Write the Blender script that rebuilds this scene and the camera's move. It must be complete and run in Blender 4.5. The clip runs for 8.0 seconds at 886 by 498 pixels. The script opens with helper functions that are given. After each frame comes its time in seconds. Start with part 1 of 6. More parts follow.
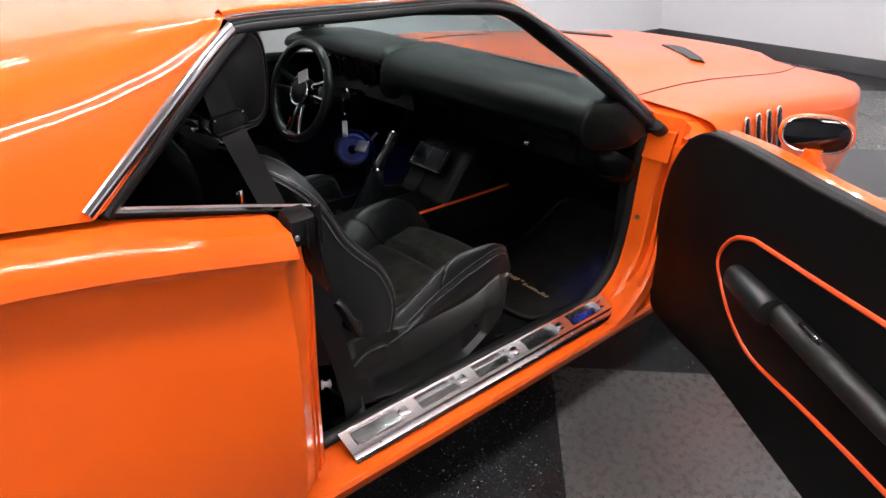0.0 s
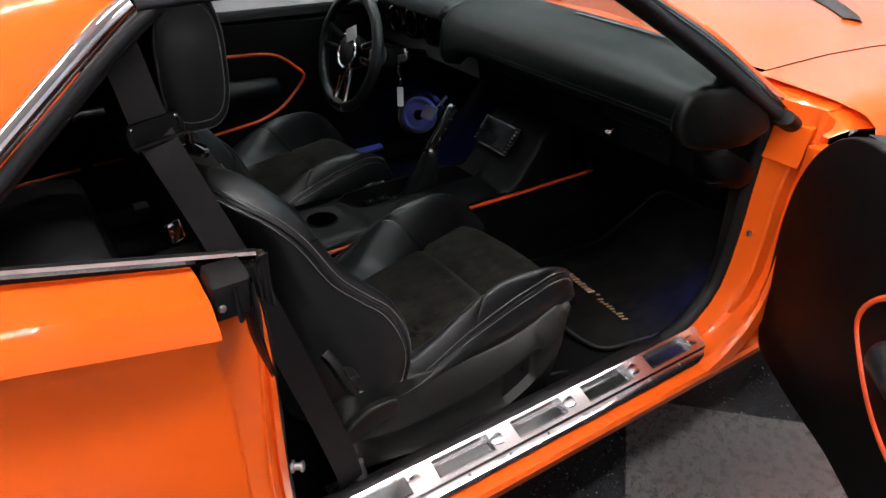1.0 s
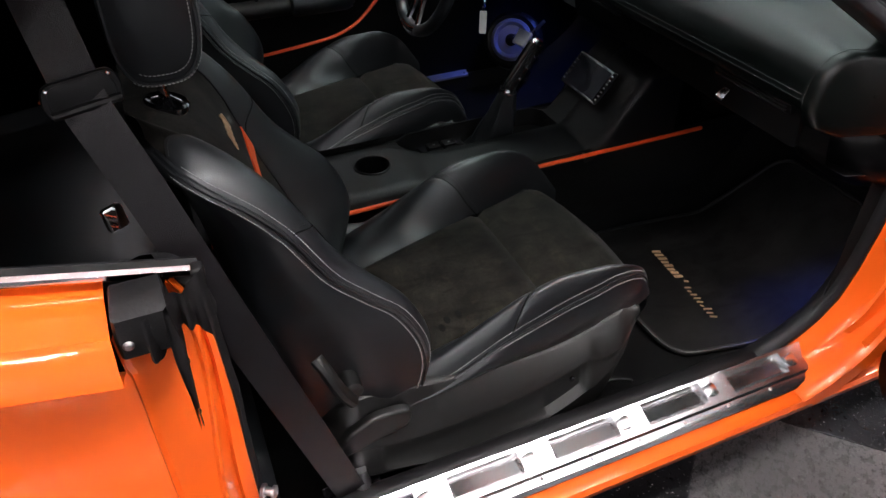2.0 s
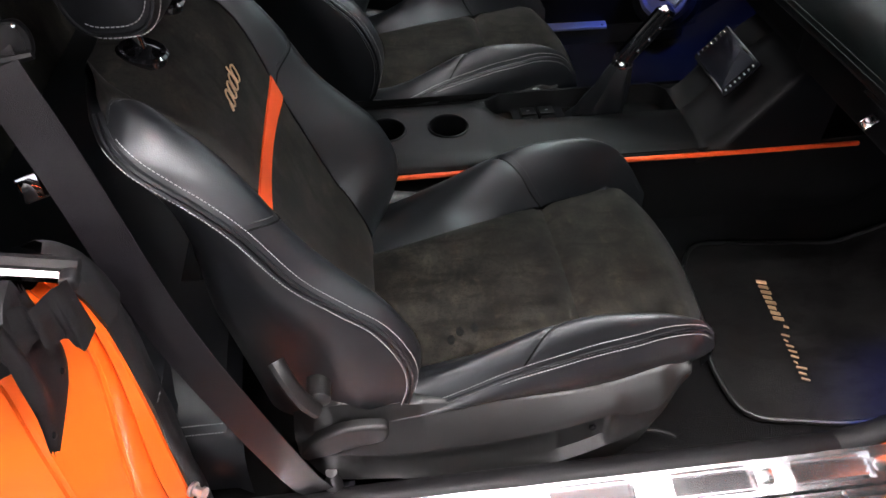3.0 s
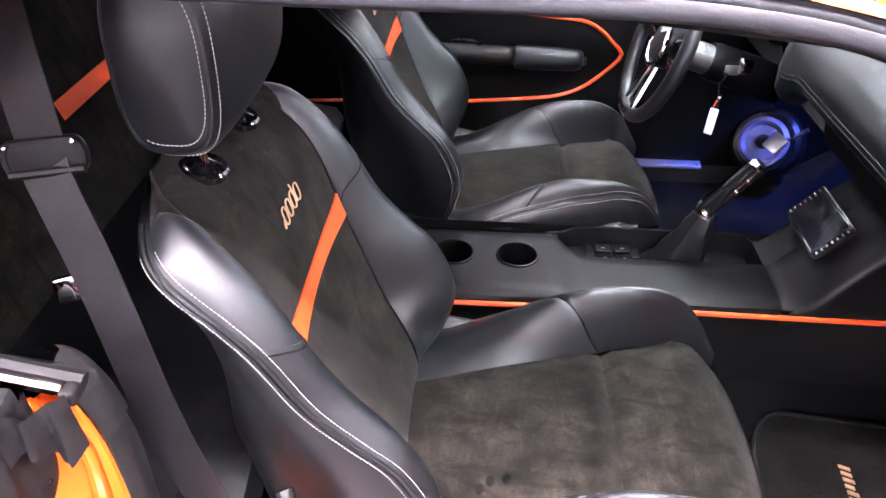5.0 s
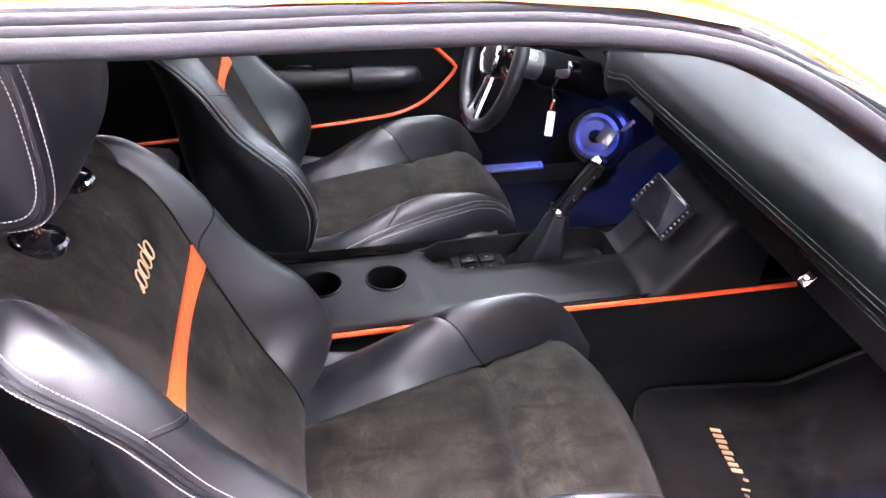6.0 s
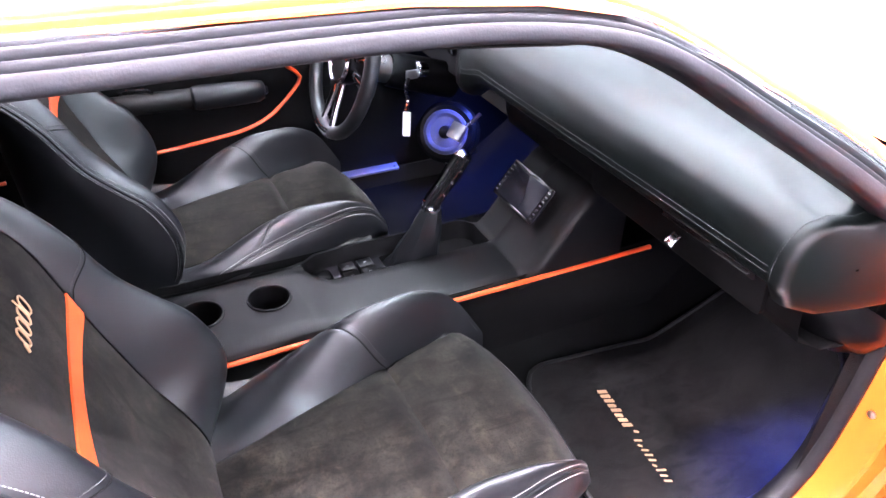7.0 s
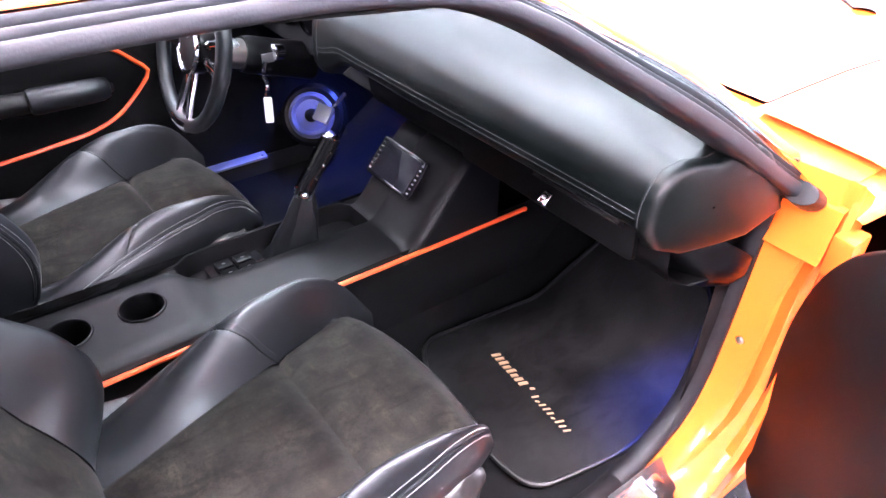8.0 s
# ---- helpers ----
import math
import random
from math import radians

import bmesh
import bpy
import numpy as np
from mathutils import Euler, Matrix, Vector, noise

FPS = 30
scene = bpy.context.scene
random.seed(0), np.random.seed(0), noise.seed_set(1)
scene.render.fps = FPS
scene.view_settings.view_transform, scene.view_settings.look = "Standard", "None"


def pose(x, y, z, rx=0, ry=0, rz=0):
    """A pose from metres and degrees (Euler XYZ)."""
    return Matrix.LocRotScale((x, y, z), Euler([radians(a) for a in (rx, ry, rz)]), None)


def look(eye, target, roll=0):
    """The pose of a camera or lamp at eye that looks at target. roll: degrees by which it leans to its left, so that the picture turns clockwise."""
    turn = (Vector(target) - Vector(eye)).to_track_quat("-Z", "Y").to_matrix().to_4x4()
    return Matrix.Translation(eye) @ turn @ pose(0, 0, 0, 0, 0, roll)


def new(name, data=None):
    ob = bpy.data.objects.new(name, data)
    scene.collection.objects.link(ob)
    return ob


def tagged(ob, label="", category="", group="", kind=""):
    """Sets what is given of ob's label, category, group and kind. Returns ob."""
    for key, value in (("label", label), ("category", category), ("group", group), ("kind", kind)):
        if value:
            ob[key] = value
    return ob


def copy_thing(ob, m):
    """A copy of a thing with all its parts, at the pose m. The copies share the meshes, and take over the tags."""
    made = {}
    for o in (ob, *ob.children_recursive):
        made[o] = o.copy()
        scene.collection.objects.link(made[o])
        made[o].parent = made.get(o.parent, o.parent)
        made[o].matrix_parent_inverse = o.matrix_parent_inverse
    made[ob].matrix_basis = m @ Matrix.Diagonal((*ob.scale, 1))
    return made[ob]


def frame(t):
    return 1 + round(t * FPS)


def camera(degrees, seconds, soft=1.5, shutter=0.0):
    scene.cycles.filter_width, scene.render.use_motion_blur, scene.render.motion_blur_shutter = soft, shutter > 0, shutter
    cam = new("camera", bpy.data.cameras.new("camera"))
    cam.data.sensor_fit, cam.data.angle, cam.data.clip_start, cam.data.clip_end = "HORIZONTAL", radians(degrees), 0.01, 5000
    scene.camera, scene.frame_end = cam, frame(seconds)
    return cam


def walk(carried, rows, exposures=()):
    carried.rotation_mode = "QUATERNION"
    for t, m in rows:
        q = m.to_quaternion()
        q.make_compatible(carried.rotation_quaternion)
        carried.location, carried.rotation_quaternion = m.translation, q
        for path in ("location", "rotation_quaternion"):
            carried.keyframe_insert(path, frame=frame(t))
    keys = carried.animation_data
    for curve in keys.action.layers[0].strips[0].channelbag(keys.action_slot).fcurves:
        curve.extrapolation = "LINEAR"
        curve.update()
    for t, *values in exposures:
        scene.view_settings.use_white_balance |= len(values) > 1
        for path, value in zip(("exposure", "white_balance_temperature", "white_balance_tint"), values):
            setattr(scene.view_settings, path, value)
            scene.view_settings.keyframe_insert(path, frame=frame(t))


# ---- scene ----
cam = camera(63.6, 8.0)
PATH = [
    (0, (-1.652, -1.859, 1.45), (-0.425, -0.54, 0.58), 1.1),
    (0.5, (-1.457, -1.719, 1.44), (-0.332, -0.357, 0.502), 0.8),
    (1, (-1.254, -1.617, 1.43), (-0.312, -0.178, 0.408), -0.3),
    (1.5, (-1.129, -1.515, 1.421), (-0.339, -0.051, 0.312), -0.4),
    (2, (-1.01, -1.43, 1.405), (-0.402, 0.022, 0.171), -0.6),
    (2.2, (-0.958, -1.401, 1.404), (-0.468, 0.068, 0.137), -1.0),
    (3.3, (-0.718, -1.255, 1.386), (-0.634, 0.143, -0.043), -0.5),
    (3.5, (-0.704, -1.244, 1.383), (-0.681, 0.149, -0.052), -1.4),
    (4, (-0.705, -1.231, 1.389), (-0.785, 0.246, 0.043), -0.4),
    (4.2, (-0.701, -1.228, 1.399), (-0.795, 0.284, 0.092), 1.3),
    (5.3, (-0.703, -1.228, 1.41), (-0.744, 0.399, 0.247), 0.5),
    (5.5, (-0.714, -1.213, 1.405), (-0.61, 0.416, 0.25), 1.5),
    (6, (-0.73, -1.196, 1.411), (-0.393, 0.41, 0.268), 1.4),
    (6.5, (-0.789, -1.187, 1.415), (-0.261, 0.37, 0.275), 1.4),
    (7, (-0.799, -1.183, 1.414), (-0.054, 0.293, 0.29), 1.8),
    (7.5, (-0.787, -1.185, 1.414), (0.019, 0.249, 0.277), -0.3),
    (8, (-0.788, -1.18, 1.403), (0.215, 0.102, 0.241), 1.5),
]
walk(cam, [(t, look(eye, target, roll)) for t, eye, target, roll in PATH],
     [(0.0, -0.08, 6550, 11), (1.0, -0.08, 6550, 12), (1.5, 0.05, 6500, 13), (2.2, 0.55, 6450, 14), (3.3, 1.65, 6450, 19), (4.2, 2.55, 6250, 26), (5.3, 2.95, 6350, 31), (6.5, 3.10, 6150, 32), (8.0, 3.08, 6050, 33)])

# ---- world and light ----
world = bpy.data.worlds.new("showroom_air")
scene.world = world
world.use_nodes = True
world.node_tree.nodes["Background"].inputs[0].default_value = (0.8, 0.85, 1.0, 1)
world.node_tree.nodes["Background"].inputs[1].default_value = 0.05
TUBE_POWER = 13.2
LED_POWER = 1.1


def lamp(name, kind, m, energy, color, size=0.1, size_y=None):
    data = bpy.data.lights.new(name, kind)
    data.energy, data.color = energy, color
    if kind == "AREA":
        data.shape, data.size, data.size_y = "RECTANGLE", size, size_y or size
    else:
        data.shadow_soft_size = size
    ob = new(name, data)
    ob.matrix_world = m
    return ob


# ---- materials ----
def material(name, base, rough=0.5, metal=0.0, var=0.15, scale=8.0, fine=120.0, bump=0.0, bump_scale=300.0, coat=0.0, spec=0.5, sheen=0.0, rvar=0.1, bump_kind="noise", dist=0.002, contrast=1.0):
    m = bpy.data.materials.new(name)
    m.use_nodes = True
    nt = m.node_tree
    p = nt.nodes["Principled BSDF"]
    tc = nt.nodes.new("ShaderNodeTexCoord")
    big, small = nt.nodes.new("ShaderNodeTexNoise"), nt.nodes.new("ShaderNodeTexNoise")
    big.inputs["Scale"].default_value, small.inputs["Scale"].default_value = scale, fine
    big.inputs["Detail"].default_value, small.inputs["Detail"].default_value = 4, 2
    add = nt.nodes.new("ShaderNodeMath")
    add.operation = "MULTIPLY_ADD"
    add.inputs[1].default_value = 0.4
    mix = nt.nodes.new("ShaderNodeMix")
    mix.data_type = "RGBA"
    mix.inputs["A"].default_value = (*[c * (1 - var) for c in base], 1)
    mix.inputs["B"].default_value = (*[min(1, c * (1 + var)) for c in base], 1)
    for n in (big, small):
        nt.links.new(tc.outputs["Object"], n.inputs["Vector"])
    nt.links.new(small.outputs[0], add.inputs[0])
    sub = nt.nodes.new("ShaderNodeMath")
    sub.operation = "SUBTRACT"
    sub.inputs[1].default_value = 0.2
    if contrast > 1:
        cr = nt.nodes.new("ShaderNodeMapRange")
        cr.inputs["From Min"].default_value, cr.inputs["From Max"].default_value = 0.5 - 0.5 / contrast, 0.5 + 0.5 / contrast
        nt.links.new(big.outputs[0], cr.inputs["Value"])
        nt.links.new(cr.outputs[0], sub.inputs[0])
    else:
        nt.links.new(big.outputs[0], sub.inputs[0])
    nt.links.new(sub.outputs[0], add.inputs[2])
    nt.links.new(add.outputs[0], mix.inputs["Factor"])
    nt.links.new(mix.outputs["Result"], p.inputs["Base Color"])
    mr = nt.nodes.new("ShaderNodeMapRange")
    mr.inputs["To Min"].default_value, mr.inputs["To Max"].default_value = max(0.0, rough - rvar), min(1.0, rough + rvar)
    nt.links.new(big.outputs[0], mr.inputs["Value"])
    nt.links.new(mr.outputs[0], p.inputs["Roughness"])
    p.inputs["Metallic"].default_value = metal
    p.inputs["Specular IOR Level"].default_value = spec
    p.inputs["Coat Weight"].default_value, p.inputs["Coat Roughness"].default_value = coat, 0.03
    if sheen:
        p.inputs["Sheen Weight"].default_value = sheen
        p.inputs["Sheen Roughness"].default_value = 0.5
    if bump:
        b = nt.nodes.new("ShaderNodeBump")
        b.inputs["Strength"].default_value, b.inputs["Distance"].default_value = bump, dist
        if bump_kind == "voronoi":
            t = nt.nodes.new("ShaderNodeTexVoronoi")
            t.inputs["Scale"].default_value = bump_scale
        else:
            t = nt.nodes.new("ShaderNodeTexNoise")
            t.inputs["Scale"].default_value = bump_scale
        nt.links.new(tc.outputs["Object"], t.inputs["Vector"])
        nt.links.new(t.outputs[0], b.inputs["Height"])
        nt.links.new(b.outputs[0], p.inputs["Normal"])
    return m


def emitter(name, color, strength):
    m = bpy.data.materials.new(name)
    m.use_nodes = True
    p = m.node_tree.nodes["Principled BSDF"]
    p.inputs["Base Color"].default_value = (0.8, 0.8, 0.8, 1)
    p.inputs["Emission Color"].default_value, p.inputs["Emission Strength"].default_value = (*color, 1), strength
    return m


def glass_material(name, color, rough=0.0):
    m = bpy.data.materials.new(name)
    m.use_nodes = True
    nt = m.node_tree
    nt.nodes.remove(nt.nodes["Principled BSDF"])
    tr, gl, lw, pw, sc_, mx = (nt.nodes.new(k) for k in ("ShaderNodeBsdfTransparent", "ShaderNodeBsdfGlossy", "ShaderNodeLayerWeight", "ShaderNodeMath", "ShaderNodeMath", "ShaderNodeMixShader"))
    tr.inputs[0].default_value, gl.inputs["Roughness"].default_value, lw.inputs[0].default_value = (*color, 1), rough, 0.5
    pw.operation, pw.inputs[1].default_value = "POWER", 4.0
    sc_.operation, sc_.inputs[1].default_value, sc_.inputs[2].default_value = "MULTIPLY_ADD", 0.7, 0.04
    nt.links.new(lw.outputs["Facing"], pw.inputs[0])
    nt.links.new(pw.outputs[0], sc_.inputs[0])
    nt.links.new(sc_.outputs[0], mx.inputs[0])
    nt.links.new(tr.outputs[0], mx.inputs[1])
    nt.links.new(gl.outputs[0], mx.inputs[2])
    nt.links.new(mx.outputs[0], nt.nodes["Material Output"].inputs[0])
    return m


PAINT = material("orange_paint", (0.84, 0.112, 0.010), 0.30, var=0.05, scale=3, fine=900, coat=0.60, rvar=0.03, spec=0.06)
PAINT.node_tree.nodes["Principled BSDF"].inputs["Coat IOR"].default_value = 1.50
PAINT.node_tree.nodes["Principled BSDF"].inputs["Coat Roughness"].default_value = 0.012
LEATHER = material("black_leather", (0.0056, 0.0062, 0.0074), 0.38, spec=0.45, var=0.25, bump=0.15, bump_scale=620, bump_kind="voronoi", dist=0.0006, rvar=0.06)
LEATHER.node_tree.nodes["Principled BSDF"].inputs["Specular Tint"].default_value = (0.94, 0.98, 1.0, 1)
SUEDE = material("black_suede", (0.0114, 0.0104, 0.0087), 0.95, var=0.75, contrast=2.4, scale=15, fine=150, bump=0.35, bump_scale=700, dist=0.0008, sheen=0.05, spec=0.064, rvar=0.02)
PLASTIC = material("black_plastic", (0.0045, 0.0045, 0.0045), 0.46, var=0.15, spec=0.42, bump=0.2, bump_scale=900, dist=0.0004)
SOFT = material("dash_vinyl", (0.0015, 0.0025, 0.0024), 0.37, spec=0.23, var=0.2, bump=0.25, bump_scale=700, bump_kind="voronoi", dist=0.0006)
CONSOLE = material("console_vinyl", (0.00364, 0.00364, 0.00392), 0.46, var=0.2, spec=0.180, bump=0.25, bump_scale=700, bump_kind="voronoi", dist=0.0006)
BEZEL = material("satin_black_panel", (0.0022, 0.0022, 0.0025), 0.35, var=0.1, spec=0.10)
# grey cone with some of the LED's blue light put into its colour
SPEAKER = material("led_tinted_speaker_cone", (0.045, 0.05, 0.085), 0.6, var=0.1)
GLOSS = material("gloss_black", (0.006, 0.006, 0.007), 0.08, var=0.1, rvar=0.03, coat=0.5)
RUBBER = material("black_rubber", (0.0062, 0.0060, 0.0066), 0.5, spec=0.20, var=0.25, bump=0.15, bump_scale=300)
SEAL = material("grey_black_weatherstrip", (0.0078, 0.0086, 0.0108), 0.50, spec=0.165, var=0.2, bump=0.1, bump_scale=500, rvar=0.08)
CHROME = material("chrome", (0.85, 0.86, 0.88), 0.06, metal=1.0, var=0.04, rvar=0.04)
ALU = material("polished_aluminium", (0.80, 0.81, 0.83), 0.20, metal=1.0, var=0.05, scale=30, rvar=0.04)
STEEL = material("steel", (0.45, 0.45, 0.46), 0.3, metal=1.0)
BRUSHED = material("brushed_aluminium", (0.80, 0.81, 0.83), 0.50, metal=1.0, var=0.06, scale=40, rvar=0.05)
CARPET = material("black_carpet", (0.0036, 0.0036, 0.0037), 1.0, var=0.5, fine=700, bump=0.9, bump_scale=700, dist=0.003, spec=0.100, rvar=0)
MAT = material("black_floor_mat", (0.0086, 0.0083, 0.0081), 1.0, contrast=2.0, var=0.55, scale=11, fine=140, bump=0.9, bump_scale=500, dist=0.002, spec=0.100, rvar=0)
TRIM = material("orange_vinyl", (0.78, 0.085, 0.015), 0.42, var=0.08, scale=20)
PANEL = material("black_door_vinyl", (0.0031, 0.0031, 0.0032), 0.48, spec=0.065, var=0.2, bump=0.25, bump_scale=600, bump_kind="voronoi", dist=0.0006)
WEB = material("seat_belt_webbing", (0.0042, 0.0036, 0.0046), 0.42, spec=0.20, var=0.3, fine=900, bump=0.6, bump_scale=900, dist=0.001)
THREAD = material("grey_white_thread", (0.35, 0.35, 0.345), 0.7, var=0.1)
THREAD_D = material("dark_thread", (0.024, 0.026, 0.026), 0.7, var=0.1)
GOLD = material("gold_thread", (0.50, 0.31, 0.17), 0.45, var=0.25, scale=60)
SCREEN = material("dark_screen", (0.008, 0.009, 0.013), 0.20, spec=0.22, var=0.1, rvar=0.03)
WHITE = material("white_card", (0.50, 0.50, 0.52), 0.5, var=0.05)
TILE_D = material("black_speckled_tile", (0.018, 0.018, 0.020), 0.16, var=0.3, scale=6, rvar=0.06)
TILE_G = material("grey_speckled_tile", (0.082, 0.080, 0.081), 0.28, var=0.18, scale=40, fine=300, rvar=0.06)
WALL = material("white_wall_paint", (0.62, 0.63, 0.67), 0.6, var=0.03, bump=0.08, bump_scale=120)
CEIL = material("ceiling_white", (0.66, 0.66, 0.68), 0.8, var=0.03)
BASE = material("dark_base", (0.05, 0.05, 0.055), 0.4)
GRILLE = material("dark_gauge_face", (0.35, 0.10, 0.03), 0.4, var=0.3)
MIRROR = material("mirror_glass", (0.045, 0.045, 0.05), 0.02, metal=1.0, var=0.02, rvar=0.0)
# side glass darkened to keep light off the driver's seat
GLASS = glass_material("dimmed_side_glass", (0.38, 0.42, 0.42))
GLASS_T = glass_material("tinted_glass", (0.47, 0.58, 0.57))
BLUE = emitter("blue_led", (0.04, 0.10, 1.0), 2.5)
TUBE = emitter("fluorescent_tube", (1.0, 0.97, 0.93), TUBE_POWER * 10)


def speckles(m, bright, dark, scale, thin=0.0):
    """Adds flecks of two tones to a tile's base colour."""
    nt = m.node_tree
    p = nt.nodes["Principled BSDF"]
    src = p.inputs["Base Color"].links[0].from_socket
    tc = nt.nodes.new("ShaderNodeTexCoord")
    for k, (col, lo, f) in enumerate(((bright, 0.64, 1.0), (dark, 0.60, 0.8), (dark, 0.62, 1.7), (bright, 0.66, 2.2))):
        t = nt.nodes.new("ShaderNodeTexNoise")
        t.inputs["Scale"].default_value = scale * f
        t.inputs["Detail"].default_value = 1
        r = nt.nodes.new("ShaderNodeMapRange")
        lo += thin
        r.inputs["From Min"].default_value, r.inputs["From Max"].default_value = lo, lo + 0.05
        mp = nt.nodes.new("ShaderNodeMapping")
        mp.inputs["Location"].default_value = (3.1 * k, 1.7 + k, 0.3)
        mp.inputs["Scale"].default_value = (0.55, 1.3, 1) if k % 2 else (1.2, 0.7, 1)
        x = nt.nodes.new("ShaderNodeMix")
        x.data_type = "RGBA"
        x.inputs["B"].default_value = (*col, 1)
        nt.links.new(tc.outputs["Object"], mp.inputs[0])
        nt.links.new(mp.outputs[0], t.inputs["Vector"])
        nt.links.new(t.outputs[0], r.inputs[0])
        nt.links.new(r.outputs[0], x.inputs["Factor"])
        nt.links.new(src, x.inputs["A"])
        src = x.outputs["Result"]
    nt.links.new(src, p.inputs["Base Color"])


speckles(TILE_D, (0.5, 0.5, 0.5), (0.01, 0.01, 0.01), 130, 0.07)
speckles(TILE_G, (0.15, 0.145, 0.15), (0.030, 0.027, 0.027), 150)



def brush_marks(m, tone, scale, stretch, turn, lo, hi):
    """Lays darker or lighter streaks of brushed nap over a cloth's base colour."""
    nt = m.node_tree
    p = nt.nodes["Principled BSDF"]
    src = p.inputs["Base Color"].links[0].from_socket
    tc, mp, t, r, x = (nt.nodes.new(k) for k in ("ShaderNodeTexCoord", "ShaderNodeMapping", "ShaderNodeTexNoise", "ShaderNodeMapRange", "ShaderNodeMix"))
    mp.inputs["Scale"].default_value, mp.inputs["Rotation"].default_value = stretch, (0, 0, radians(turn))
    t.inputs["Scale"].default_value, t.inputs["Detail"].default_value, t.inputs["Distortion"].default_value = scale, 6, 1.2
    r.inputs["From Min"].default_value, r.inputs["From Max"].default_value = lo, hi
    x.data_type, x.blend_type = "RGBA", "MULTIPLY"
    x.inputs["B"].default_value = (*tone, 1)
    for a, b in ((tc.outputs["Object"], mp.inputs[0]), (mp.outputs[0], t.inputs["Vector"]), (t.outputs[0], r.inputs[0]), (r.outputs[0], x.inputs["Factor"]), (src, x.inputs["A"]), (x.outputs["Result"], p.inputs["Base Color"])):
        nt.links.new(a, b)


brush_marks(SUEDE, (0.50, 0.48, 0.45), 11, (1.0, 2.6, 1.0), 35, 0.48, 0.62)
brush_marks(SUEDE, (1.75, 1.65, 1.5), 16, (2.4, 1.0, 1.2), -20, 0.52, 0.70)
brush_marks(SUEDE, (0.60, 0.60, 0.58), 240, (1.0, 1.0, 1.0), 0, 0.5, 0.6)
brush_marks(MAT, (0.55, 0.53, 0.52), 14, (1.0, 2.0, 1.0), 60, 0.46, 0.66)

# ---- mesh helpers ----
def link_mesh(name, bm, mat, sharp=40.0):
    me = bpy.data.meshes.new(name)
    bmesh.ops.recalc_face_normals(bm, faces=bm.faces)
    for f in bm.faces:
        f.smooth = True
    bm.to_mesh(me)
    bm.free()
    me.set_sharp_from_angle(angle=radians(sharp))
    me.materials.append(mat)
    return new(name, me)


def part(name, bm, mat, parent=None, label="", sharp=40.0):
    ob = link_mesh(name, bm, mat, sharp)
    ob.parent = parent
    if label:
        ob["label"] = label
    return ob


def thing(name, label, category, group="", kind="", at=(0, 0, 0)):
    ob = new(name)
    ob.location = at
    return tagged(ob, label, category, group, kind)


def loft(rows, close_u=False, close_v=False, cap=False, bm=None):
    """Quads between rows of points; close_u closes each row into a ring, close_v joins the last row to the first."""
    bm = bm or bmesh.new()
    vs = [[bm.verts.new(p) for p in r] for r in rows]
    nr, nc = len(vs), len(vs[0])
    for i in range(nr if close_v else nr - 1):
        for j in range(nc if close_u else nc - 1):
            a, b, c, d = vs[i][j], vs[i][(j + 1) % nc], vs[(i + 1) % nr][(j + 1) % nc], vs[(i + 1) % nr][j]
            bm.faces.new((a, b, c, d))
    if cap:
        bm.faces.new(vs[0][::-1])
        bm.faces.new(vs[-1])
    return bm


def smooth_path(pts, n, closed=False):
    """n points along a smooth curve through pts (Catmull-Rom), evenly spaced."""
    p = [Vector(q) for q in pts]
    out = []
    m = len(p) if closed else len(p) - 1
    for i in range(m):
        if closed:
            a, b, c, d = p[i - 1], p[i], p[(i + 1) % len(p)], p[(i + 2) % len(p)]
        else:
            a, b, c, d = p[max(i - 1, 0)], p[i], p[i + 1], p[min(i + 2, len(p) - 1)]
        for k in range(16):
            t = k / 16
            out.append(0.5 * ((2 * b) + (c - a) * t + (2 * a - 5 * b + 4 * c - d) * t * t + (3 * b - a - 3 * c + d) * t ** 3))
    if not closed:
        out.append(p[-1])
    else:
        out.append(out[0])
    acc = [0.0]
    for i in range(1, len(out)):
        acc.append(acc[-1] + (out[i] - out[i - 1]).length)
    res = []
    for k in range(n):
        s = acc[-1] * k / (n if closed else n - 1)
        i = min(max(1, int(np.searchsorted(acc, s))), len(out) - 1)
        f = (s - acc[i - 1]) / max(acc[i] - acc[i - 1], 1e-9)
        res.append(out[i - 1].lerp(out[i], f))
    return res


def frames(path, up, closed=False):
    res = []
    for i, p in enumerate(path):
        a = path[i - 1] if (i or closed) else path[0]
        b = path[(i + 1) % len(path)] if (i < len(path) - 1 or closed) else path[-1]
        t = (b - a).normalized()
        s = t.cross(Vector(up))
        s = s.normalized() if s.length > 1e-6 else Vector((1, 0, 0))
        res.append((p, s, s.cross(t)))
    return res


def sweep(path, profile, up=(0, 0, 1), closed=False, cap=True, ring=True, bm=None):
    """A profile of (side, up) pairs carried along a path."""
    path = [Vector(p) for p in path]
    rows = [[p + s * a + u * b for a, b in profile] for p, s, u in frames(path, up, closed)]
    return loft(rows, close_u=ring, close_v=closed, cap=cap and not closed and ring, bm=bm)


def circle(r, n=10, sx=1.0, sy=1.0):
    return [(r * sx * math.cos(2 * math.pi * k / n), r * sy * math.sin(2 * math.pi * k / n)) for k in range(n)]


def tube(path, r, n=10, closed=False, up=(0.03, 0.02, 1), bm=None):
    return sweep(path, circle(r, n), up, closed, bm=bm)


